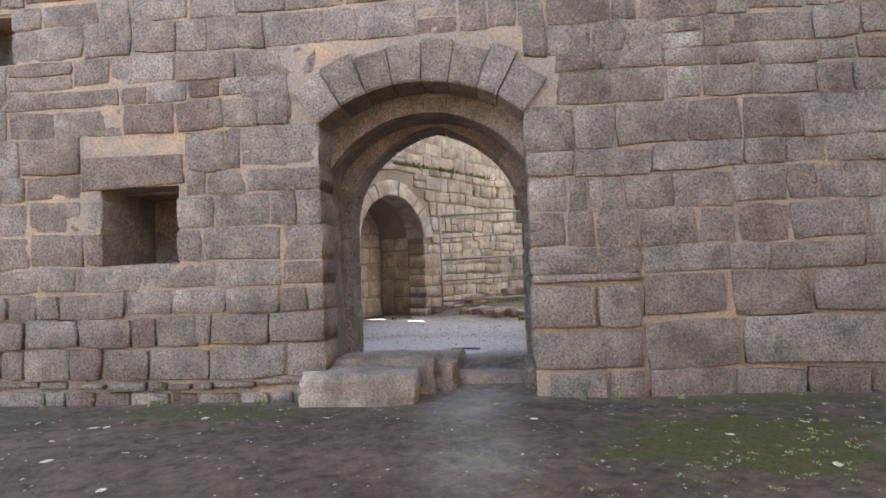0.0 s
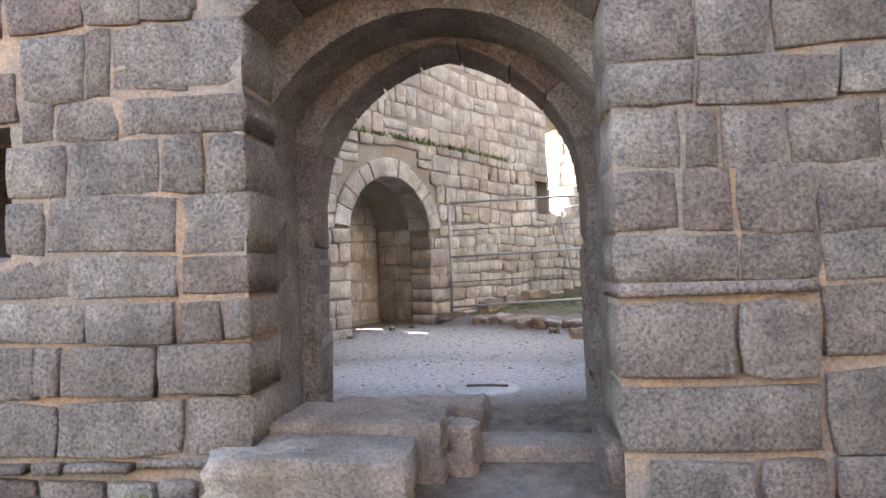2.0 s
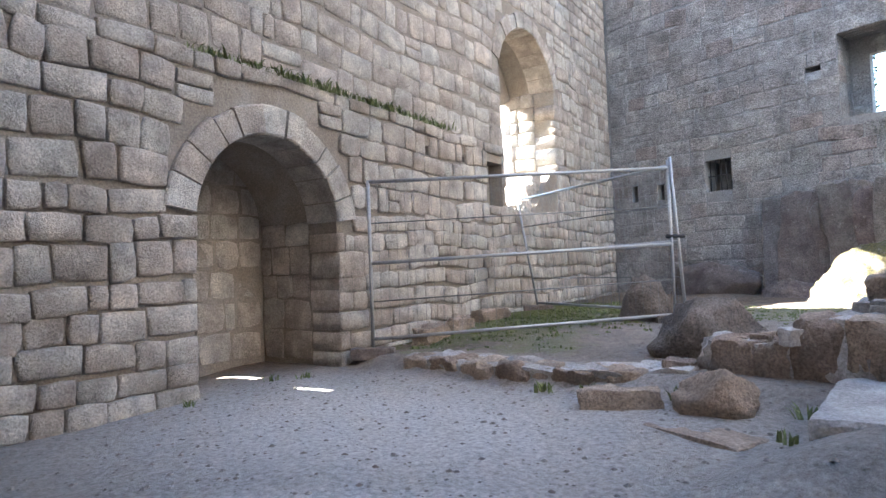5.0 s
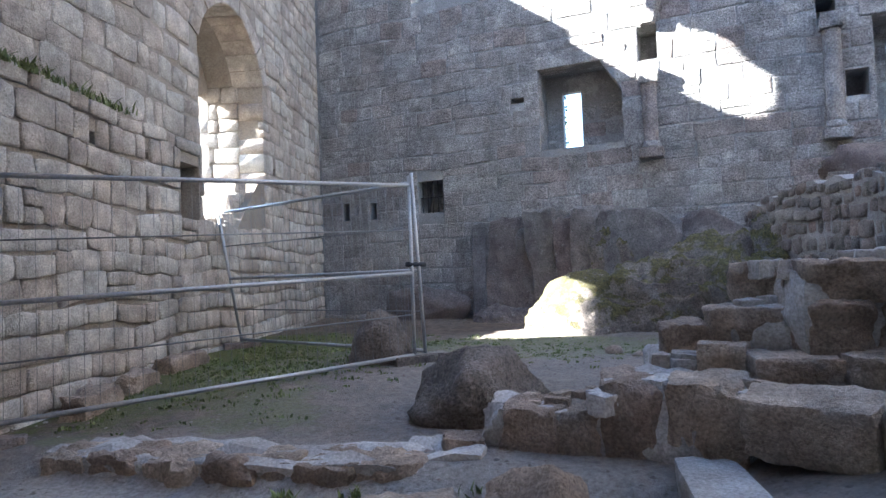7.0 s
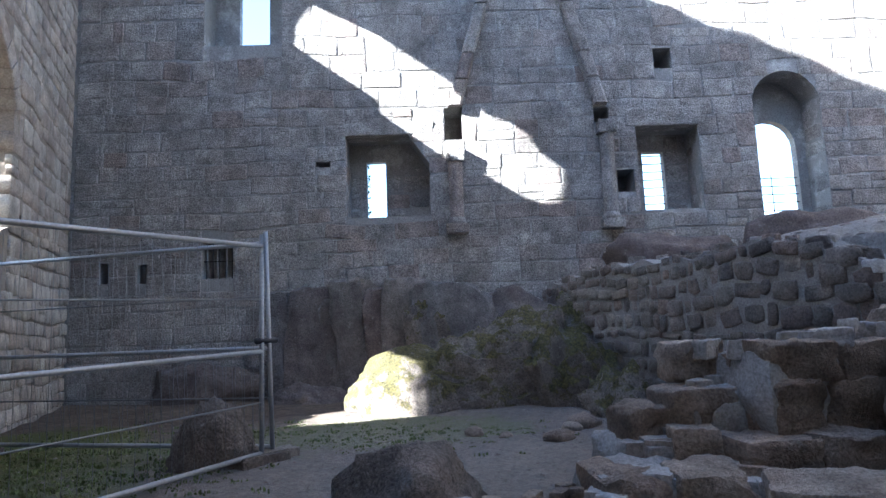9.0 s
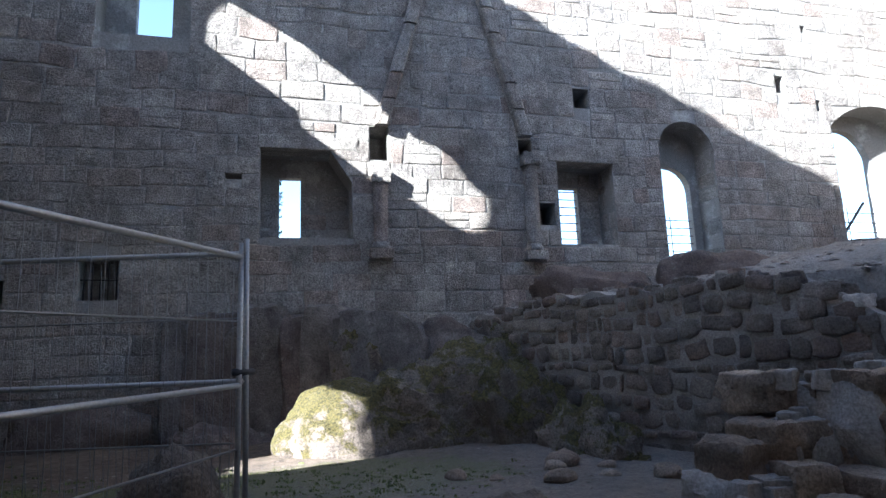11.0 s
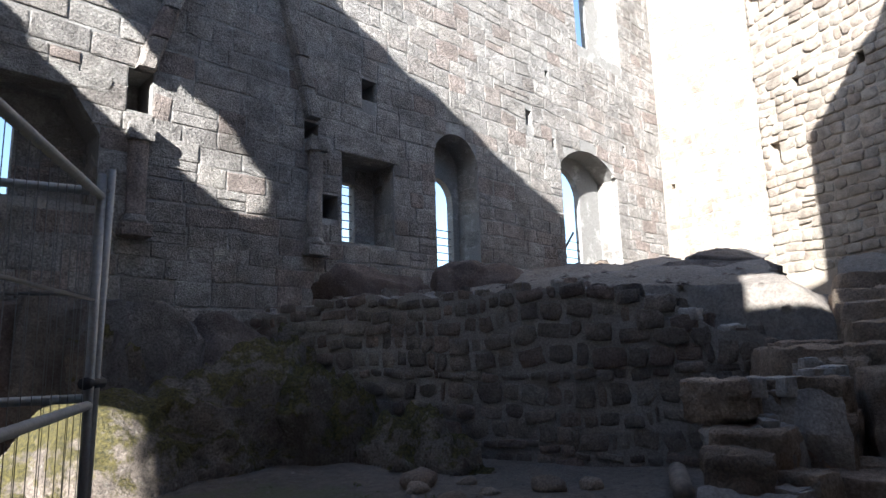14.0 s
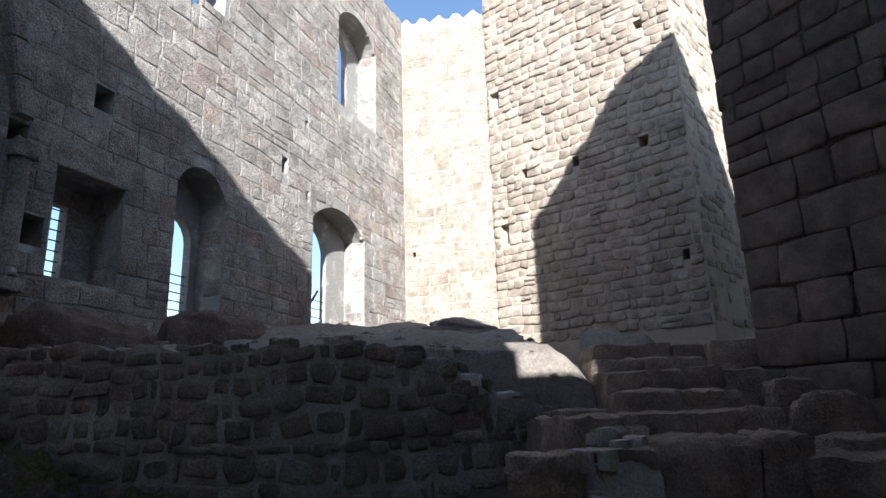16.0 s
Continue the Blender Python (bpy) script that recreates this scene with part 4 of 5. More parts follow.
for x0, z0, x1, z1, side in ((-8.2, 6.5, -6.75, 11.6, 1), (-5.12, 6.45, -6.45, 11.6, -1)):
    nst = 9
    for i in range(nst):
        a, b = i / nst, (i + 0.97) / nst
        fx = lambda k: x0 + (x1 - x0) * k
        fz = lambda k: z0 + (z1 - z0) * k
        w, d = 0.30, 0.19 - 0.06 * i / nst + 0.03 * ((i * 7) % 3)
        vs = []
        for k in (a, b):
            for dx, yy in ((-w / 2, 18.3), (-w / 2 * 0.9, 18.2 - d + 0.04), (-w / 2 * 0.6, 18.2 - d), (w / 2 * 0.6, 18.2 - d), (w / 2 * 0.9, 18.2 - d + 0.05), (w / 2, 18.3)):
                vs.append((fx(k) + dx, yy, fz(k)))
        fs = [(c, (c + 1) % 6, 6 + (c + 1) % 6, 6 + c) for c in range(6)] + [tuple(range(6))[::-1], tuple(range(6, 12))]
        made("rib_stone", vs, fs, M["back"], hood)
for x, z, ln in ((-9.62, 5.95, 1.95), (-3.74, 5.95, 1.75)):
    block("lintel", x, 18.42, z, z + 0.27 if x < -8 else z + 0.42, ln, 0.5, 0, int(-x * 7), "back", "long grey stone lintel over a window recess", category="lintel", rough=0.35)


def grille(name, label, x0, x1, y, z0, z1, nx, nz, r=0.012, material="iron"):
    g = tagged(new(name), label, "grille")
    for i in range(nx):
        x = x0 + (x1 - x0) * (i + 0.5) / nx
        tube("bar", [(x, y, z0), (x, y, z1)], r, M[material], g, 6)
    for i in range(nz):
        z = z0 + (z1 - z0) * (i + 0.5) / nz
        tube("rail", [(x0, y + 0.02, z), (x1, y + 0.02, z)], r, M[material], g, 6)
    return g


grille("window_grille", "dark iron bars across a narrow window", -4.1, -3.55, 18.98, 4.15, 5.6, 0, 8)
grille("door_railing", "thin iron safety railing across an arched doorway", -1.82, -0.6, 18.98, 3.9, 5.0, 1, 6)
grille("arch_railing", "thin iron safety railing across a tall arch", 3.12, 4.98, 18.98, 4.35, 5.35, 1, 4)
tube("brace", [(3.6, 18.96, 4.4), (4.6, 18.96, 5.5)], 0.035, M["iron"], bpy.data.objects["arch_railing"], 6)
grille("low_window_bars", "rusty upright iron bars in a small square window", -13.5, -12.85, 18.35, 3.05, 3.8, 5, 1)


# ---------------------------------------------------------------- site fence
def fence_panel(ax, ay, bx, by, az, bz, height, label, lean=(0, 0), lean_b=(0, 0)):
    f = tagged(new("site_fence"), label, "fence", "site fence panels")
    A, B = Vector((ax, ay, az)), Vector((bx, by, bz))
    up = Vector((0, 0, height))
    up_a = up + Vector((*lean, -0.04))

    up_b = up + Vector((*lean_b, 0))

    def at(i, k):
        return (A + up_a * k).lerp(B + up_b * k, i)

    tube("post", [A, A + up_a], 0.023, M["steel"], f, 10)
    tube("post", [B - up_b * 0.05, B + up_b * 1.045], 0.023, M["steel"], f, 10)
    for name, k in (("top_rail", 0.99), ("bottom_rail", 0.047), ("middle_rail", 0.5)):
        tube(name, [at(0, k), at(1, k)], 0.023, M["steel"], f, 10)
    for q in (A, B):
        block("foot", q.x, q.y, on_ground(q.x, q.y, 0.06), on_ground(q.x, q.y) + 0.09, 0.55, 0.2, 50, int(-q.x * 9), "rubble", parent=f, rough=0.4)
    n = 36
    for i in range(1, n):
        tube("wire", [at(i / n, 0.047), at(i / n, 0.985)], 0.0023, M["dark_steel"], f, 3)
    for k in (0.27, 0.74):
        tube("cross_wire", [at(0, k), at(1, k)], 0.010, M["dark_steel"], f, 4)
    return f


fence_panel(-12.45, 8.03, -10.48, 11.68, 0.46, 0.57, 2.15, "galvanised steel site fence panel standing on the earth")
fence_panel(-14.02, 12.75, -10.42, 11.86, 0.62, 0.60, 2.15, "galvanised steel site fence panel meeting another at a corner", (-0.25, -0.2), (-0.02, -0.18))
clamp = tagged(new("fence_clamp"), "small dark steel clamp joining two fence posts", "clamp")
tube("band", [(-10.52, 11.62, 1.75), (-10.38, 11.84, 1.75)], 0.03, M["iron"], clamp, 8)

# ---------------------------------------------------------------- kerb, low ruined wall, slabs
rk = random.Random(5)
kx = -11.75
i = 0
while kx < -8.95:
    ln = rk.uniform(0.28, 0.5)
    ky = 8.02 + 0.16 * (kx + 11.75)
    zt = 0.40 + 0.05 * (kx + 11.75) / 2.8
    block("kerb_stone", kx + ln / 2, ky + 0.16, 0.08, zt + rk.uniform(-0.02, 0.03), ln - 0.02, rk.uniform(0.36, 0.5), 9 + rk.uniform(-4, 4), 300 + i, "ruin", "worn kerb stone half sunk in the earth", category="kerb stone", group="kerb stones")
    kx += ln
    i += 1
CEM = [(-8.05, 9.28, 0.2, 0.66, 1.1, 0.5, 4), (-7.38, 9.35, 0.2, 0.86, 0.9, 0.75, 2), (-7.2, 9.78, 0.4, 0.98, 0.75, 0.5, 8), (-6.6, 9.95, 0.5, 1.3, 0.8, 0.6, 8), (-5.9, 9.9, 0.5, 1.52, 1.5, 0.6, 14), (-4.7, 10.3, 0.5, 1.80, 1.2, 0.6, 28), (-8.85, 8.85, 0.1, 0.42, 0.55, 0.5, 15)]
low = tagged(new("low_wall"), "ruined low wall of dark blocks set in pale cement, stepping upward", "wall")
for j, (x, y, z0, z1, ln, dp, tn) in enumerate(CEM):
    block("cement_core", x - 0.03, y + 0.0, z0, z1 + 0.035, ln * 1.06, dp, tn, 400 + j, "ruin" if j == 5 else "cement", parent=low, rough=1.1)
BLOCKS = [
    (-8.31, 9.17, 0.2, 0.72, 0.42, 0.5, 4), (-7.98, 9.18, 0.2, 0.72, 0.29, 0.5, 3), (-7.64, 9.22, 0.2, 0.9, 0.39, 0.55, 2), (-7.22, 9.2, 0.25, 0.92, 0.45, 0.55, -2),
    (-7.37, 9.82, 0.92, 1.21, 0.33, 0.4, 14), (-7.1, 9.55, 0.9, 1.09, 0.3, 0.3, -8), (-7.01, 9.88, 1.0, 1.2, 0.19, 0.26, 35), (-6.72, 9.43, 0.83, 1.04, 0.48, 0.55, 6),
    (-6.25, 9.47, 0.75, 1.05, 0.46, 0.55, 8), (-6.93, 9.88, 1.08, 1.3, 0.56, 0.45, 6), (-6.46, 9.7, 1.0, 1.36, 0.39, 0.55, 10), (-6.03, 9.75, 0.99, 1.35, 0.47, 0.5, 12),
    (-6.87, 10.12, 1.34, 1.62, 0.3, 0.45, 6), (-6.4, 9.7, 1.35, 1.61, 0.5, 0.5, 8), (-5.89, 9.8, 1.34, 1.59, 0.5, 0.5, 12), (-6.66, 9.95, 1.32, 1.52, 0.16, 0.3, 12),
    (-5.2, 9.85, 0.6, 1.35, 0.7, 0.5, 18), (-5.1, 9.85, 1.36, 1.73, 0.6, 0.5, 18), (-4.62, 10.05, 1.2, 1.80, 0.6, 0.5, 28), (-4.25, 10.35, 1.2, 1.90, 0.5, 0.6, 40),
    (-8.75, 8.95, 0.3, 0.52, 0.3, 0.28, 20), (-4.1, 10.75, 0.6, 1.25, 0.6, 0.6, 60), (-4.7, 10.5, 0.6, 1.2, 0.6, 0.5, 40),
]
for j, (x, y, z0, z1, ln, dp, tn) in enumerate(BLOCKS):
    block("stone_block", x, y, z0, z1, ln, dp, tn, 500 + j, "ruin", parent=low, rough=0.85)
for j in range(22):
    k = rk.random()
    x = -8.5 + 1.6 * k
    block("shard", x, 9.12 + rk.uniform(0.0, 0.4), 0.60 + 0.22 * k + rk.uniform(0, 0.02), 0.70 + 0.22 * k, rk.uniform(0.08, 0.2), rk.uniform(0.06, 0.13), rk.uniform(0, 180), 560 + j, "ruin", parent=low, rough=0.5)
SMEARS = [(-6.98, 8.98, 0.86), (-7.82, 8.98, 0.80), (-7.42, 9.0, 0.86), (-7.3, 9.45, 0.98), (-7.15, 9.6, 1.02), (-7.0, 9.7, 1.16), (-6.75, 9.8, 1.34), (-6.68, 9.75, 1.6), (-6.2, 9.6, 1.66), (-5.7, 9.75, 1.7)]
for j in range(30):
    x, y, z = SMEARS[j % 10]
    block("cement_smear", x + rk.uniform(-0.14, 0.14), y + rk.uniform(-0.03, 0.2), z - 0.10, z + rk.uniform(0.0, 0.05), rk.uniform(0.12, 0.34), rk.uniform(0.08, 0.2), rk.uniform(-40, 60), 620 + j, "cement", parent=low, rough=0.9)
kerb_bed = block("kerb_bed", -10.3, 8.46, 0.05, 0.42, 3.0, 0.5, 9, 398, "cement", "strip of pale cement behind the kerb stones", category="kerb", rough=1.6)
for j, (u, w) in enumerate(CAPS):
    x, y, _ = RUBBLE.at(u, w, 0)
    zt = rubble_top(u)
    sz = rt.uniform(0.1, 0.26)
    block("cap_stone", x, y, zt - 0.08, zt + rt.uniform(0.02, 0.11), sz, sz * rt.uniform(0.6, 1.0), rt.uniform(0, 180), 900 + j, "rubble" if j % 3 else "cement", parent=rubble, rough=0.9)
block("loose_block", -6.66, 8.78, 0.58, 0.91, 0.66, 0.44, -24, 600, "ruin", "large squared stone block lying beside the low wall", category="stone block", tilt=6, rough=0.6)
block("paving_slab", -7.08, 8.12, 0.2, 0.52, 0.36, 1.5, 12, 601, "cement", "long pale worn stone slab edging the higher ground", category="slab", rough=0.4)
block("loose_block", -8.72, 7.98, 0.10, 0.40, 0.62, 0.3, 40, 602, "ruin", "squared mossy stone block sunk in the earth", category="stone block", rough=0.7)
block("paving_slab", -7.85, 7.66, 0.05, 0.27, 0.75, 0.36, -10, 603, "ruin", "flat worn stone flush with the trodden earth", category="slab", rough=0.5)
block("loose_block", -13.0, 9.9, 0.3, 0.66, 0.5, 0.3, 108, 604, "ruin", "dark squared block lying along the wall foot", category="stone block")
block("loose_block", -13.3, 10.8, 0.35, 0.74, 0.75, 0.3, 106, 605, "ruin", "dark squared block lying along the wall foot", category="stone block")
block("loose_block", -12.75, 9.15, 0.3, 0.62, 0.6, 0.3, 112, 606, "ruin", "dark squared block lying along the wall foot", category="stone block")

# ---------------------------------------------------------------- rocks
boulder("loose_rock", -8.05, 8.22, 0.17, (0.36, 0.30, 0.30), 8, "sandstone", "tan broken rock lying on the trodden earth", turn=20, subdiv=4, cuts=12, rough=0.08)
boulder("boulder", -8.97, 9.82, 0.35, (0.58, 0.52, 0.50), 17, "boulder", "grey worn boulder beside the low wall", turn=30, cuts=9)
boulder("boulder", -10.98, 11.75, 0.45, (0.46, 0.40, 0.58), 6, "boulder", "dark rounded boulder standing on the grass", cuts=8)
boulder("rock_outcrop", -7.6, 16.0, -0.15, (2.3, 1.25, 1.38), 4, "mossy", "dark mossy rock outcrop rising from the ground", turn=15, subdiv=6, cuts=8, rough=0.2)
boulder("rock_outcrop", -6.35, 16.75, 0.6, (0.85, 0.6, 1.2), 14, "mossy", "dark mossy rock outcrop rising from the ground", turn=20, subdiv=5, rough=0.2)
boulder("rock_outcrop", -6.55, 15.3, -0.15, (1.0, 0.9, 1.3), 52, "mossy", "dark overgrown rock at the foot of the rubble wall", turn=-20, subdiv=5, rough=0.24)
boulder("rock_outcrop", -6.1, 14.15, -0.05, (0.62, 0.9, 0.85), 53, "mossy", "low dark overgrown rock at the foot of the rubble wall", turn=14, subdiv=5, rough=0.24)
boulder("rock_outcrop", -8.75, 17.0, 1.2, (0.6, 0.45, 0.95), 54, "mossy", "mossy shoulder of rock under the wall", turn=14, subdiv=5, rough=0.2)
boulder("bedrock", -7.2, 17.35, 0.7, (1.5, 0.75, 1.28), 5, "rock", "grey bare slab of bedrock under the wall", turn=-6, subdiv=5, cuts=4, rough=0.08)
CLIFF = [(-11.72, 18.05, 2.72, 0.5, 0.5, 3), (-11.2, 18.0, 2.78, 0.7, 0.6, -4), (-10.66, 18.05, 2.55, 0.45, 0.7, 8), (-10.25, 17.95, 2.88, 0.55, 0.9, -9), (-9.85, 17.85, 2.70, 0.5, 0.9, 14), (-9.4, 17.9, 2.85, 0.6, 1.1, -6), (-8.95, 17.8, 2.76, 0.55, 1.1, 10)]
for j, (x, y, z1, ln, dp, tn) in enumerate(CLIFF):
    block("bedrock_cliff", x, y, 0.1, z1, ln * 1.4, dp, tn, 950 + j, "rock", "upright face of reddish grey bedrock carrying the wall", category="bedrock", rough=1.0)
block("bedrock_slab", -8.5, 17.2, 0.2, 2.62, 1.5, 1.5, 14, 960, "rock", "sloping grey slab of bare bedrock", category="bedrock", tilt=-6, rough=1.6)
boulder("bedrock", -11.0, 17.3, 0.2, (0.9, 0.5, 0.55), 27, "rock", "low grey bedrock shelf with patches of moss", subdiv=5, cuts=9)
boulder("rock_outcrop", -9.2, 15.75, -0.16, (1.05, 0.95, 1.18), 41, "mossy", "rounded end of a mossy rock outcrop", turn=12, subdiv=5, cuts=2, rough=0.06)
boulder("bedrock", -13.4, 17.9, 0.3, (1.3, 0.35, 0.75), 28, "rock", "low grey bedrock shelf at the wall foot", subdiv=4, cuts=9)
boulder("bedrock", -4.0, 17.4, 2.4, (1.6, 0.7, 0.85), 29, "rock", "rounded grey bedrock at the wall foot", subdiv=4, cuts=6)
boulder("bedrock", -1.2, 17.3, 2.9, (1.6, 0.6, 0.7), 30, "rock", "rounded grey bedrock at the wall foot", subdiv=4, cuts=6)
boulder("bedrock", 3.2, 14.2, 3.45, (1.9, 1.0, 0.45), 31, "rock", "flat grey bedrock on the higher ground", subdiv=4, cuts=6)
boulder("bedrock", 6.6, 15.2, 4.12, (1.7, 0.9, 0.38), 32, "rock", "flat pale bedrock in front of the end wall", subdiv=4, cuts=6)
boulder("bedrock", 0.6, 13.2, 2.95, (1.7, 1.1, 0.42), 33, "rock", "flat grey bedrock on the higher ground", subdiv=4, cuts=6)
rs = random.Random(9)
for x, y, s in ((-8.37, 12.94, 0.13), (-7.0, 13.15, 0.2), (-7.5, 12.2, 0.15), (-6.4, 12.0, 0.16), (-6.03, 11.8, 0.13), (-7.2, 13.0, 0.12), (-6.9, 12.3, 0.1), (-8.0, 12.6, 0.08), (-6.6, 12.9, 0.1)):
    boulder("loose_stone", x, y, on_ground(x, y, 0.03), (s * 1.3, s, s * 0.75), rs.randrange(99), "ruin", "small broken stone lying on the earth", category="stone", turn=rs.uniform(0, 180), subdiv=2, group="loose stones")
for k, (x, y) in enumerate(((-5.72, 11.1), (-5.55, 10.8), (-5.5, 10.45))):
    lg = tagged(new("log"), "short weathered cut log leaning at the wall foot", "log", "cut logs")
    z = on_ground(x, y)
    tube("trunk", [(x - 0.45, y - 0.3, z + 0.08), (x - 0.1, y - 0.1, z + 0.1), (x + 0.3, y + 0.12, z + 0.12)], 0.09, M["wood"], lg, 12)

# ---------------------------------------------------------------- stairs up to the higher ground
stairs = tagged(new("stone_stairs"), "worn uneven stone steps climbing along the wall", "stairs")
STEPS = [(-2.77, 10.31, -2.13, 8.58, 2.68), (-3.37, 10.21, -2.92, 8.95, 2.46), (-3.95, 10.03, -3.5, 8.8, 2.27), (-4.52, 9.84, -4.1, 8.7, 2.03), (-5.22, 9.72, -4.8, 8.45, 1.84), (-5.89, 9.45, -5.5, 8.4, 1.64)]
for k, (lx, ly, rx, ry, z) in enumerate(STEPS):
    ang = math.degrees(math.atan2(ly - ry, lx - rx))
    length = math.hypot(lx - rx, ly - ry)
    d = Vector((math.cos(radians(ang - 90)), math.sin(radians(ang - 90))))
    cut = 0.45 + 0.12 * math.sin(k * 2.1)
    for q, (a0, a1) in enumerate(((0.0, cut), (cut, 1.0))):
        fr = (a0 + a1) / 2
        x, y = rx + (lx - rx) * fr + d.x * 0.4, ry + (ly - ry) * fr + d.y * 0.4
        block("step_stone", x, y, min(z - 0.4, on_ground(x, y, 0.05)), z + 0.012 * ((q * 5 + k) % 3), length * (a1 - a0) + 0.02, 0.86, ang, 700 + k * 4 + q, "ruin", parent=stairs, rough=0.75)
for x, y, z0, z1, ln, tn in ((-2.55, 8.62, 2.0, 2.66, 0.6, 96), (-3.25, 8.68, 1.6, 2.28, 0.5, 98)):
    block("stair_block", x, y, z0, z1, ln, 0.5, tn, int(-x * 100), "ruin", "dark squared block beside the steps", category="stone block", rough=0.5)

for k, (x, y, z1, ln, tn) in enumerate(((-5.45, 8.1, 1.5, 0.6, 70), (-5.85, 8.0, 1.05, 0.5, 40), (-4.95, 7.95, 1.62, 0.7, 85), (-4.35, 8.0, 1.95, 0.6, 60), (-6.15, 8.45, 0.9, 0.45, 20), (-3.8, 8.2, 2.1, 0.5, 75))):
    block("bank_stone", x, y, on_ground(x, y, 0.1), z1, ln, 0.55, tn, 740 + k, "ruin", "rough dark stone in the bank beside the steps", category="stone", rough=1.1, group="bank stones")

# ---------------------------------------------------------------- threshold of the gate
def gate_point(u, w):
    x, y, _ = GATE.at(u, w, 0)
    return x, y


for u, w, z0, z1, ln, dp, sd in ((0.62, -0.02, -0.1, 0.36, 1.12, 0.55, 801), (0.78, -0.62, -0.1, 0.42, 1.08, 0.72, 802), (0.95, -1.2, -0.1, 0.36, 1.1, 0.45, 803)):
    x, y = gate_point(u, w)
    block("threshold_block", x, y, z0, z1, ln, dp, 51.4, sd, "step", "long worn stone block stepping up in the gateway", category="step", rough=0.8)
x, y = gate_point(1.85, -0.75)
block("threshold_slab", x, y, 0.0, 0.20, 0.85, 0.35, 51.4, 805, "step", "low worn stone sill across the gateway", category="sill", rough=0.4)
x, y = gate_point(2.32, -0.35)
block("fallen_stone", x, y, 0.02, 0.36, 0.22, 0.4, 60, 806, "gate", "broken stone wedged at the foot of the jamb", category="stone", tilt=12)
block("fallen_stone", *gate_point(1.4, -0.52), 0.05, 0.36, 0.2, 0.3, 40, 807, "step", "broken stone at the end of the threshold block", category="stone")
bm = bmesh.new()
bmesh.ops.create_cone(bm, cap_ends=True, segments=32, radius1=0.34, radius2=0.32, depth=0.03)
lid = part("drain_slab", bm, M["cement"], None, "round pale cement slab set flush in the earth")
lid.matrix_basis = pose(-7.0, 4.8, on_ground(-7.0, 4.8) + 0.012)
tagged(lid, "round pale cement slab set flush in the earth", "slab")
stick = tagged(new("stick"), "short dark stick lying on a pale slab", "stick")
tube("twig", [(-7.12, 4.7, on_ground(-7, 4.8) + 0.04), (-6.98, 4.86, on_ground(-7, 4.8) + 0.045), (-6.86, 4.98, on_ground(-7, 4.8) + 0.04)], 0.012, M["bark"], stick, 6)


# ---------------------------------------------------------------- small growth, litter and pebbles
def scatter(name, label, category, places, maker, material):
    verts, faces = [], []
    for p in places:
        v, f = maker(*p)
        b = len(verts)
        verts += v
        faces += [tuple(i + b for i in g) for g in f]
    ob = made(name, verts, faces, material)
    return tagged(ob, label, category, kind="stuff")


def blades(rng, n, height, spread, lean=0.5):
    def make(x, y, z, s=1.0):
        v, f = [], []
        for _ in range(n):
            a, r = rng.uniform(0, 6.28), rng.uniform(0, spread) * s
            h, w = height * s * rng.uniform(0.5, 1.2), 0.004 + 0.012 * s * rng.random()
            bx, by = x + r * math.cos(a), y + r * math.sin(a)
            la, ll = rng.uniform(0, 6.28), h * lean * rng.random()
            tx, ty = math.cos(la + 1.57) * w, math.sin(la + 1.57) * w
            k = len(v)
            v += [(bx - tx, by - ty, z - 0.01), (bx + tx, by + ty, z - 0.01), (bx + math.cos(la) * ll * 0.4 + tx * 0.8, by + math.sin(la) * ll * 0.4 + ty * 0.8, z + h * 0.6), (bx + math.cos(la) * ll * 0.4 - tx * 0.8, by + math.sin(la) * ll * 0.4 - ty * 0.8, z + h * 0.6), (bx + math.cos(la) * ll, by + math.sin(la) * ll, z + h)]
            f += [(k, k + 1, k + 2, k + 3), (k + 3, k + 2, k + 4)]
        return v, f

    return make


rg = random.Random(31)
spots = []
for _ in range(900):
    x, y = rg.gauss(-12.6, 1.1), rg.gauss(11.4, 1.5)
    if -16 + 0.336 * (18.2 - y) + 0.2 < x < -10.2 and y > 8.6:
        spots.append((x, y, on_ground(x, y), rg.uniform(0.4, 1.1)))
for _ in range(260):
    x, y = rg.gauss(-9.6, 1.0), rg.gauss(13.2, 0.7)
    spots.append((x, y, on_ground(x, y), rg.uniform(0.3, 0.8)))
for _ in range(250):
    x, y = rg.gauss(-1.7, 0.7), rg.gauss(4.3, 1.1)
    spots.append((x, y, on_ground(x, y), rg.uniform(0.15, 0.4)))
scatter("grass", "short patchy grass and moss on the earth", "grass", spots, blades(rg, 9, 0.035, 0.12, 1.0), M["leaf"])
ledge = []
for _ in range(170):
    u = rg.choice((rg.uniform(8.3, 13.2), rg.uniform(9.5, 12.6)))
    x, y, z = LEFT.at(u, 0.0, 3.72)
    ledge.append((x + rg.uniform(-0.02, 0.02), y, z - 0.03, rg.uniform(0.5, 1.5)))
scatter("ledge_plants", "green and dry tufts growing along the wall ledge", "plants", ledge, blades(rg, 9, 0.08, 0.10, 1.4), M["leaf"])
weeds = [(GATE.at(u, 0.12, 0)[0], GATE.at(u, 0.12, 0)[1], 0.05, s) for u, s in ((-1.45, 1.2), (-0.35, 1.3), (-0.6, 0.8), (2.7, 0.8), (3.0, 0.9), (4.6, 0.7), (-2.6, 0.6), (3.6, 0.6))]
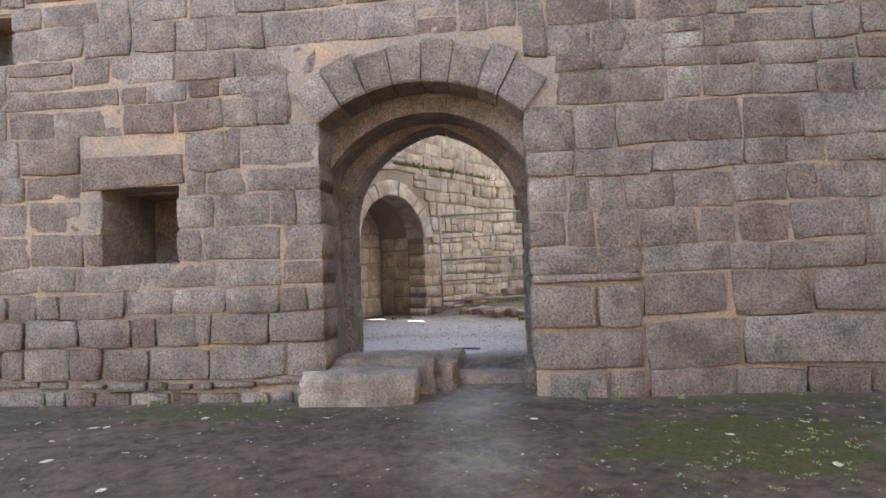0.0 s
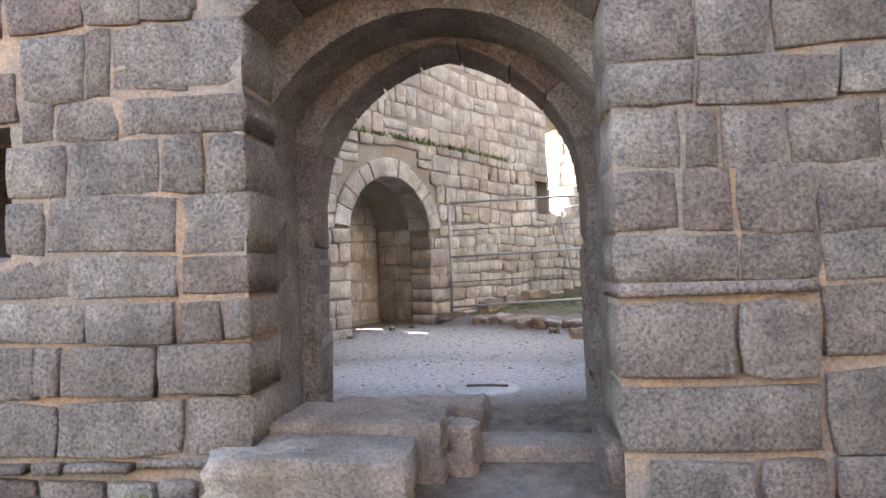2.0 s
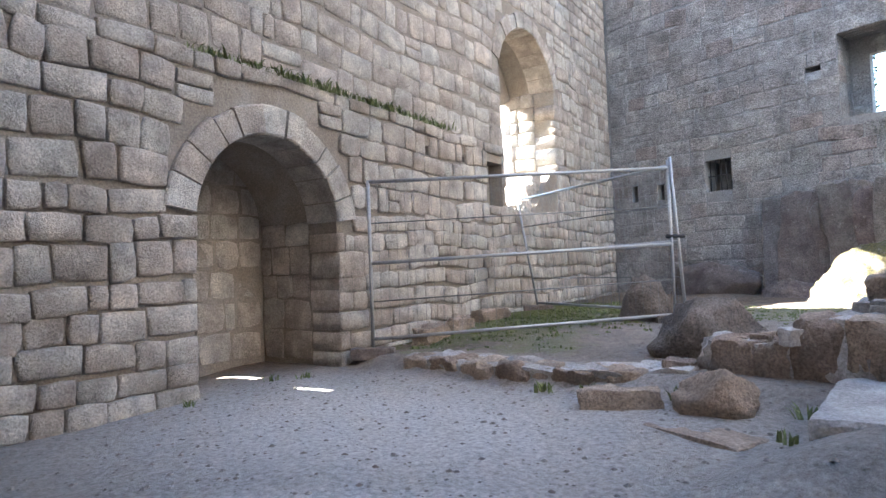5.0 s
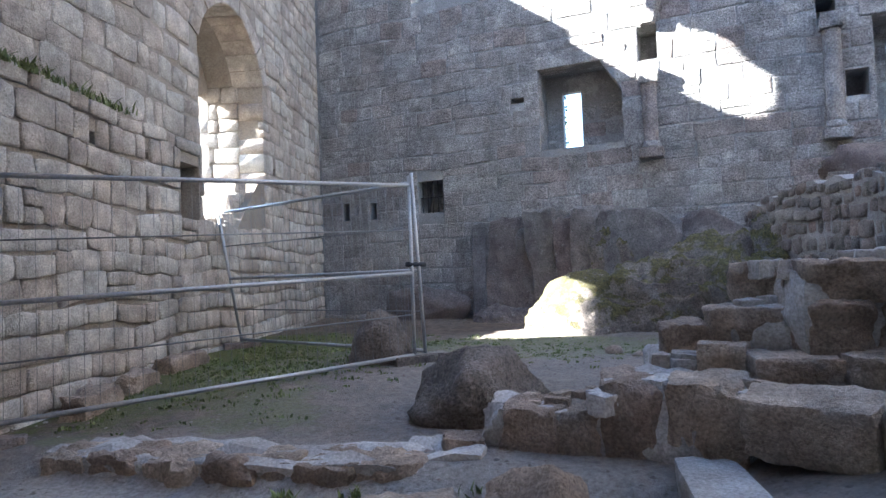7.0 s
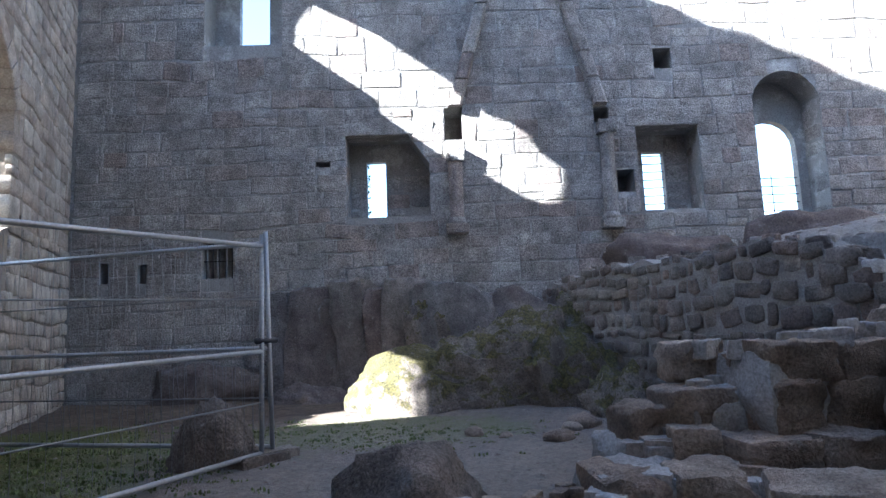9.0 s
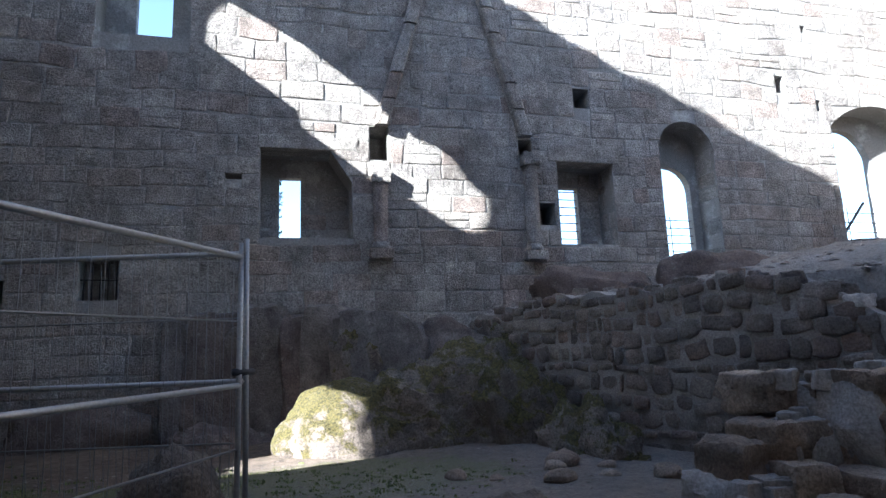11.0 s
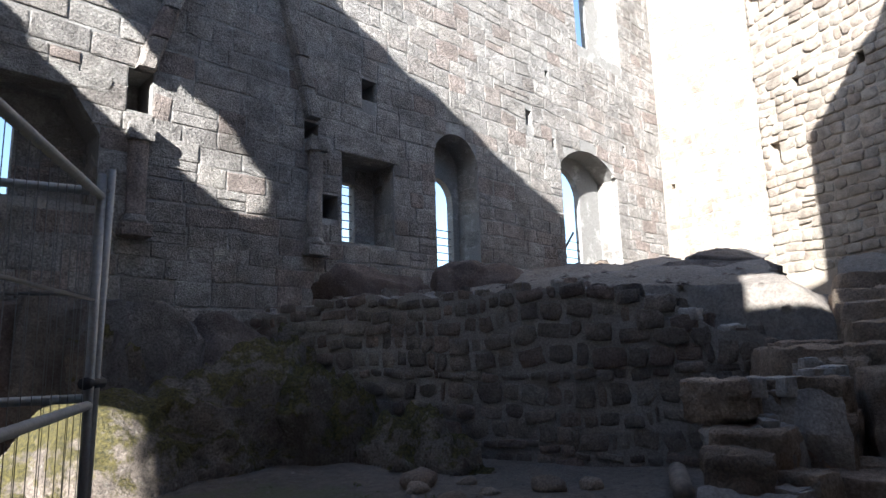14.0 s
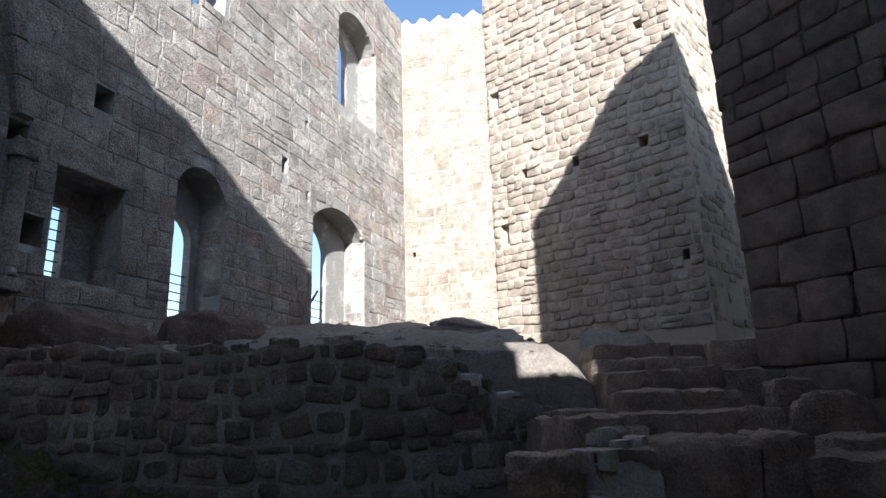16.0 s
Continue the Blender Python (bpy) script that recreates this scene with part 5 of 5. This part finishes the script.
weeds += [(-9.6, 8.05, 0.26, 1.3), (-9.2, 8.2, 0.28, 1.0), (-8.45, 8.35, 0.28, 1.6), (-7.4, 8.1, 0.35, 1.2), (-12.3, 6.6, 0.25, 1.1), (-12.1, 6.9, 0.25, 1.0), (-11.6, 5.5, 0.25, 0.9), (-13.2, 9.5, 0.45, 1.6), (-13.6, 10.6, 0.5, 1.5), (-7.15, 7.3, 0.4, 0.9)]
scatter("weeds", "small green weeds at the foot of walls and stones", "weeds", weeds, blades(rg, 16, 0.07, 0.08, 1.2), M["leaf"])


def pebble(x, y, z, s):
    rr = random.Random(int((x * 991 + y * 773) * 100))
    v = [(x + s * dx * rr.uniform(0.7, 1.3), y + s * dy * rr.uniform(0.7, 1.3), z + s * dz * rr.uniform(0.5, 0.9)) for dx, dy, dz in ((1, 0, 0), (0.3, 0.9, 0), (-0.8, 0.5, 0), (-0.8, -0.6, 0), (0.4, -0.9, 0), (0.15, 0.1, 0.7), (-0.3, 0, 0.6))]
    return v, [(0, 1, 5), (1, 2, 6), (1, 6, 5), (2, 3, 6), (3, 4, 6), (4, 5, 6), (4, 0, 5)]


stones = []
for _ in range(4200):
    x, y = rg.uniform(-13, -5.5), rg.uniform(4.0, 15)
    stones.append((x, y, on_ground(x, y), rg.choice((0.007, 0.01, 0.014, 0.022)) * rg.uniform(0.6, 1.3)))
for _ in range(900):
    x, y = rg.uniform(-7, 0), rg.uniform(-1, 6)
    if (x - GATE.o[0]) * GATE.n[0] + (y - GATE.o[1]) * GATE.n[1] > 0.05:
        stones.append((x, y, on_ground(x, y), rg.choice((0.006, 0.01, 0.014)) * rg.uniform(0.6, 1.3)))
for _ in range(700):
    x, y = rg.uniform(-4, 7), rg.uniform(10.5, 17)
    stones.append((x, y, on_ground(x, y), rg.choice((0.02, 0.04, 0.07)) * rg.uniform(0.6, 1.3)))
scatter("pebbles", "small stones and grit strewn over the earth", "pebbles", stones, pebble, M["pebble"])


def fallen(x, y, z, s):
    a = rg.uniform(0, 6.28)
    c, q = math.cos(a) * s, math.sin(a) * s
    pts = [(1, 0, 0.1), (0.4, 0.5, 0.25), (-0.4, 0.45, 0.2), (-1, 0, 0.15), (-0.4, -0.5, 0.05), (0.4, -0.45, 0.05)]
    return [(x + px * c - py * q, y + px * q + py * c, z + 0.004 + pz * s * 0.5) for px, py, pz in pts], [(0, 1, 4, 5), (1, 2, 3, 4)]


litter = []
for _ in range(230):
    u, w = rg.uniform(-4.0, 5.5), rg.uniform(0.3, 4.5)
    x, y, _ = GATE.at(u, w, 0)
    litter.append((x, y, on_ground(x, y), rg.choice((0.015, 0.02, 0.045)) * rg.uniform(0.7, 1.2)))
scatter("fallen_leaves", "dry pale fallen leaves scattered on the earth", "leaves", litter, fallen, M["dry_leaf"])


# ---------------------------------------------------------------- trees beyond the walls
def tree(x, y, z, height, spread, seed, material="leaf", leaves=1500):
    rng = random.Random(seed)
    t = tagged(new("tree"), "leafy tree on the slope outside the castle wall", "tree", "trees outside")
    tube("trunk", [(x, y, z), (x + 0.1, y, z + height * 0.4), (x + 0.2, y + 0.1, z + height * 0.8)], 0.16, M["bark"], t, 8)
    v, f = [], []
    for b in range(16):
        a, h = rng.uniform(0, 6.28), rng.uniform(0.35, 1.0) * height
        r = spread * rng.uniform(0.4, 1.0)
        base = Vector((x + 0.15, y, z + h * 0.8))
        tip = Vector((x + r * math.cos(a), y + r * math.sin(a), z + h + rng.uniform(-0.3, 0.5)))
        tube("limb", [base, base.lerp(tip, 0.5) + Vector((0, 0, 0.2)), tip], 0.03, M["bark"], t, 5)
        for _ in range(leaves // 16):
            k = rng.uniform(0.3, 1.1)
            c = base.lerp(tip, k) + Vector((rng.gauss(0, 0.3), rng.gauss(0, 0.3), rng.gauss(0, 0.25)))
            s = rng.uniform(0.04, 0.09)
            d1 = Vector((rng.uniform(-1, 1), rng.uniform(-1, 1), rng.uniform(-1, 1))).normalized()
            d2 = d1.orthogonal().normalized()
            q = len(v)
            v += [c - d1 * s, c + d2 * s * 0.5, c + d1 * s, c - d2 * s * 0.5]
            f.append((q, q + 1, q + 2, q + 3))
    made("crown", v, f, M[material], t)
    return t


for x, y, z, h, s, sd in ((10.6, 23.5, -4.0, 10.6, 2.4, 1), (14.5, 25.0, -5.0, 11.0, 2.6, 2), (-9.0, 22.8, -4.0, 8.7, 1.5, 3), (3.2, 24.5, -6, 10.2, 1.8, 4)):
    tree(x, y, z, h, s, sd)
iv, ifc = [], []
for _ in range(160):
    e = rg.random()
    c = Vector((-10.17 + rg.gauss(0, 0.035) if e < 0.7 else rg.uniform(-10.2, -9.75), 19.12, rg.uniform(4.2, 5.65) if e < 0.7 else 4.2 + abs(rg.gauss(0, 0.09))))
    s = rg.uniform(0.025, 0.05)
    d1 = Vector((rg.uniform(-1, 1), rg.uniform(-0.4, 0.4), rg.uniform(-1, 1))).normalized()
    d2 = d1.orthogonal().normalized()
    q = len(iv)
    iv += [c - d1 * s, c + d2 * s * 0.6, c + d1 * s, c - d2 * s * 0.6]
    ifc.append((q, q + 1, q + 2, q + 3))
ivy = tagged(made("ivy", iv, ifc, M["ivy"]), "dark ivy leaves around a narrow window", "ivy", kind="stuff")
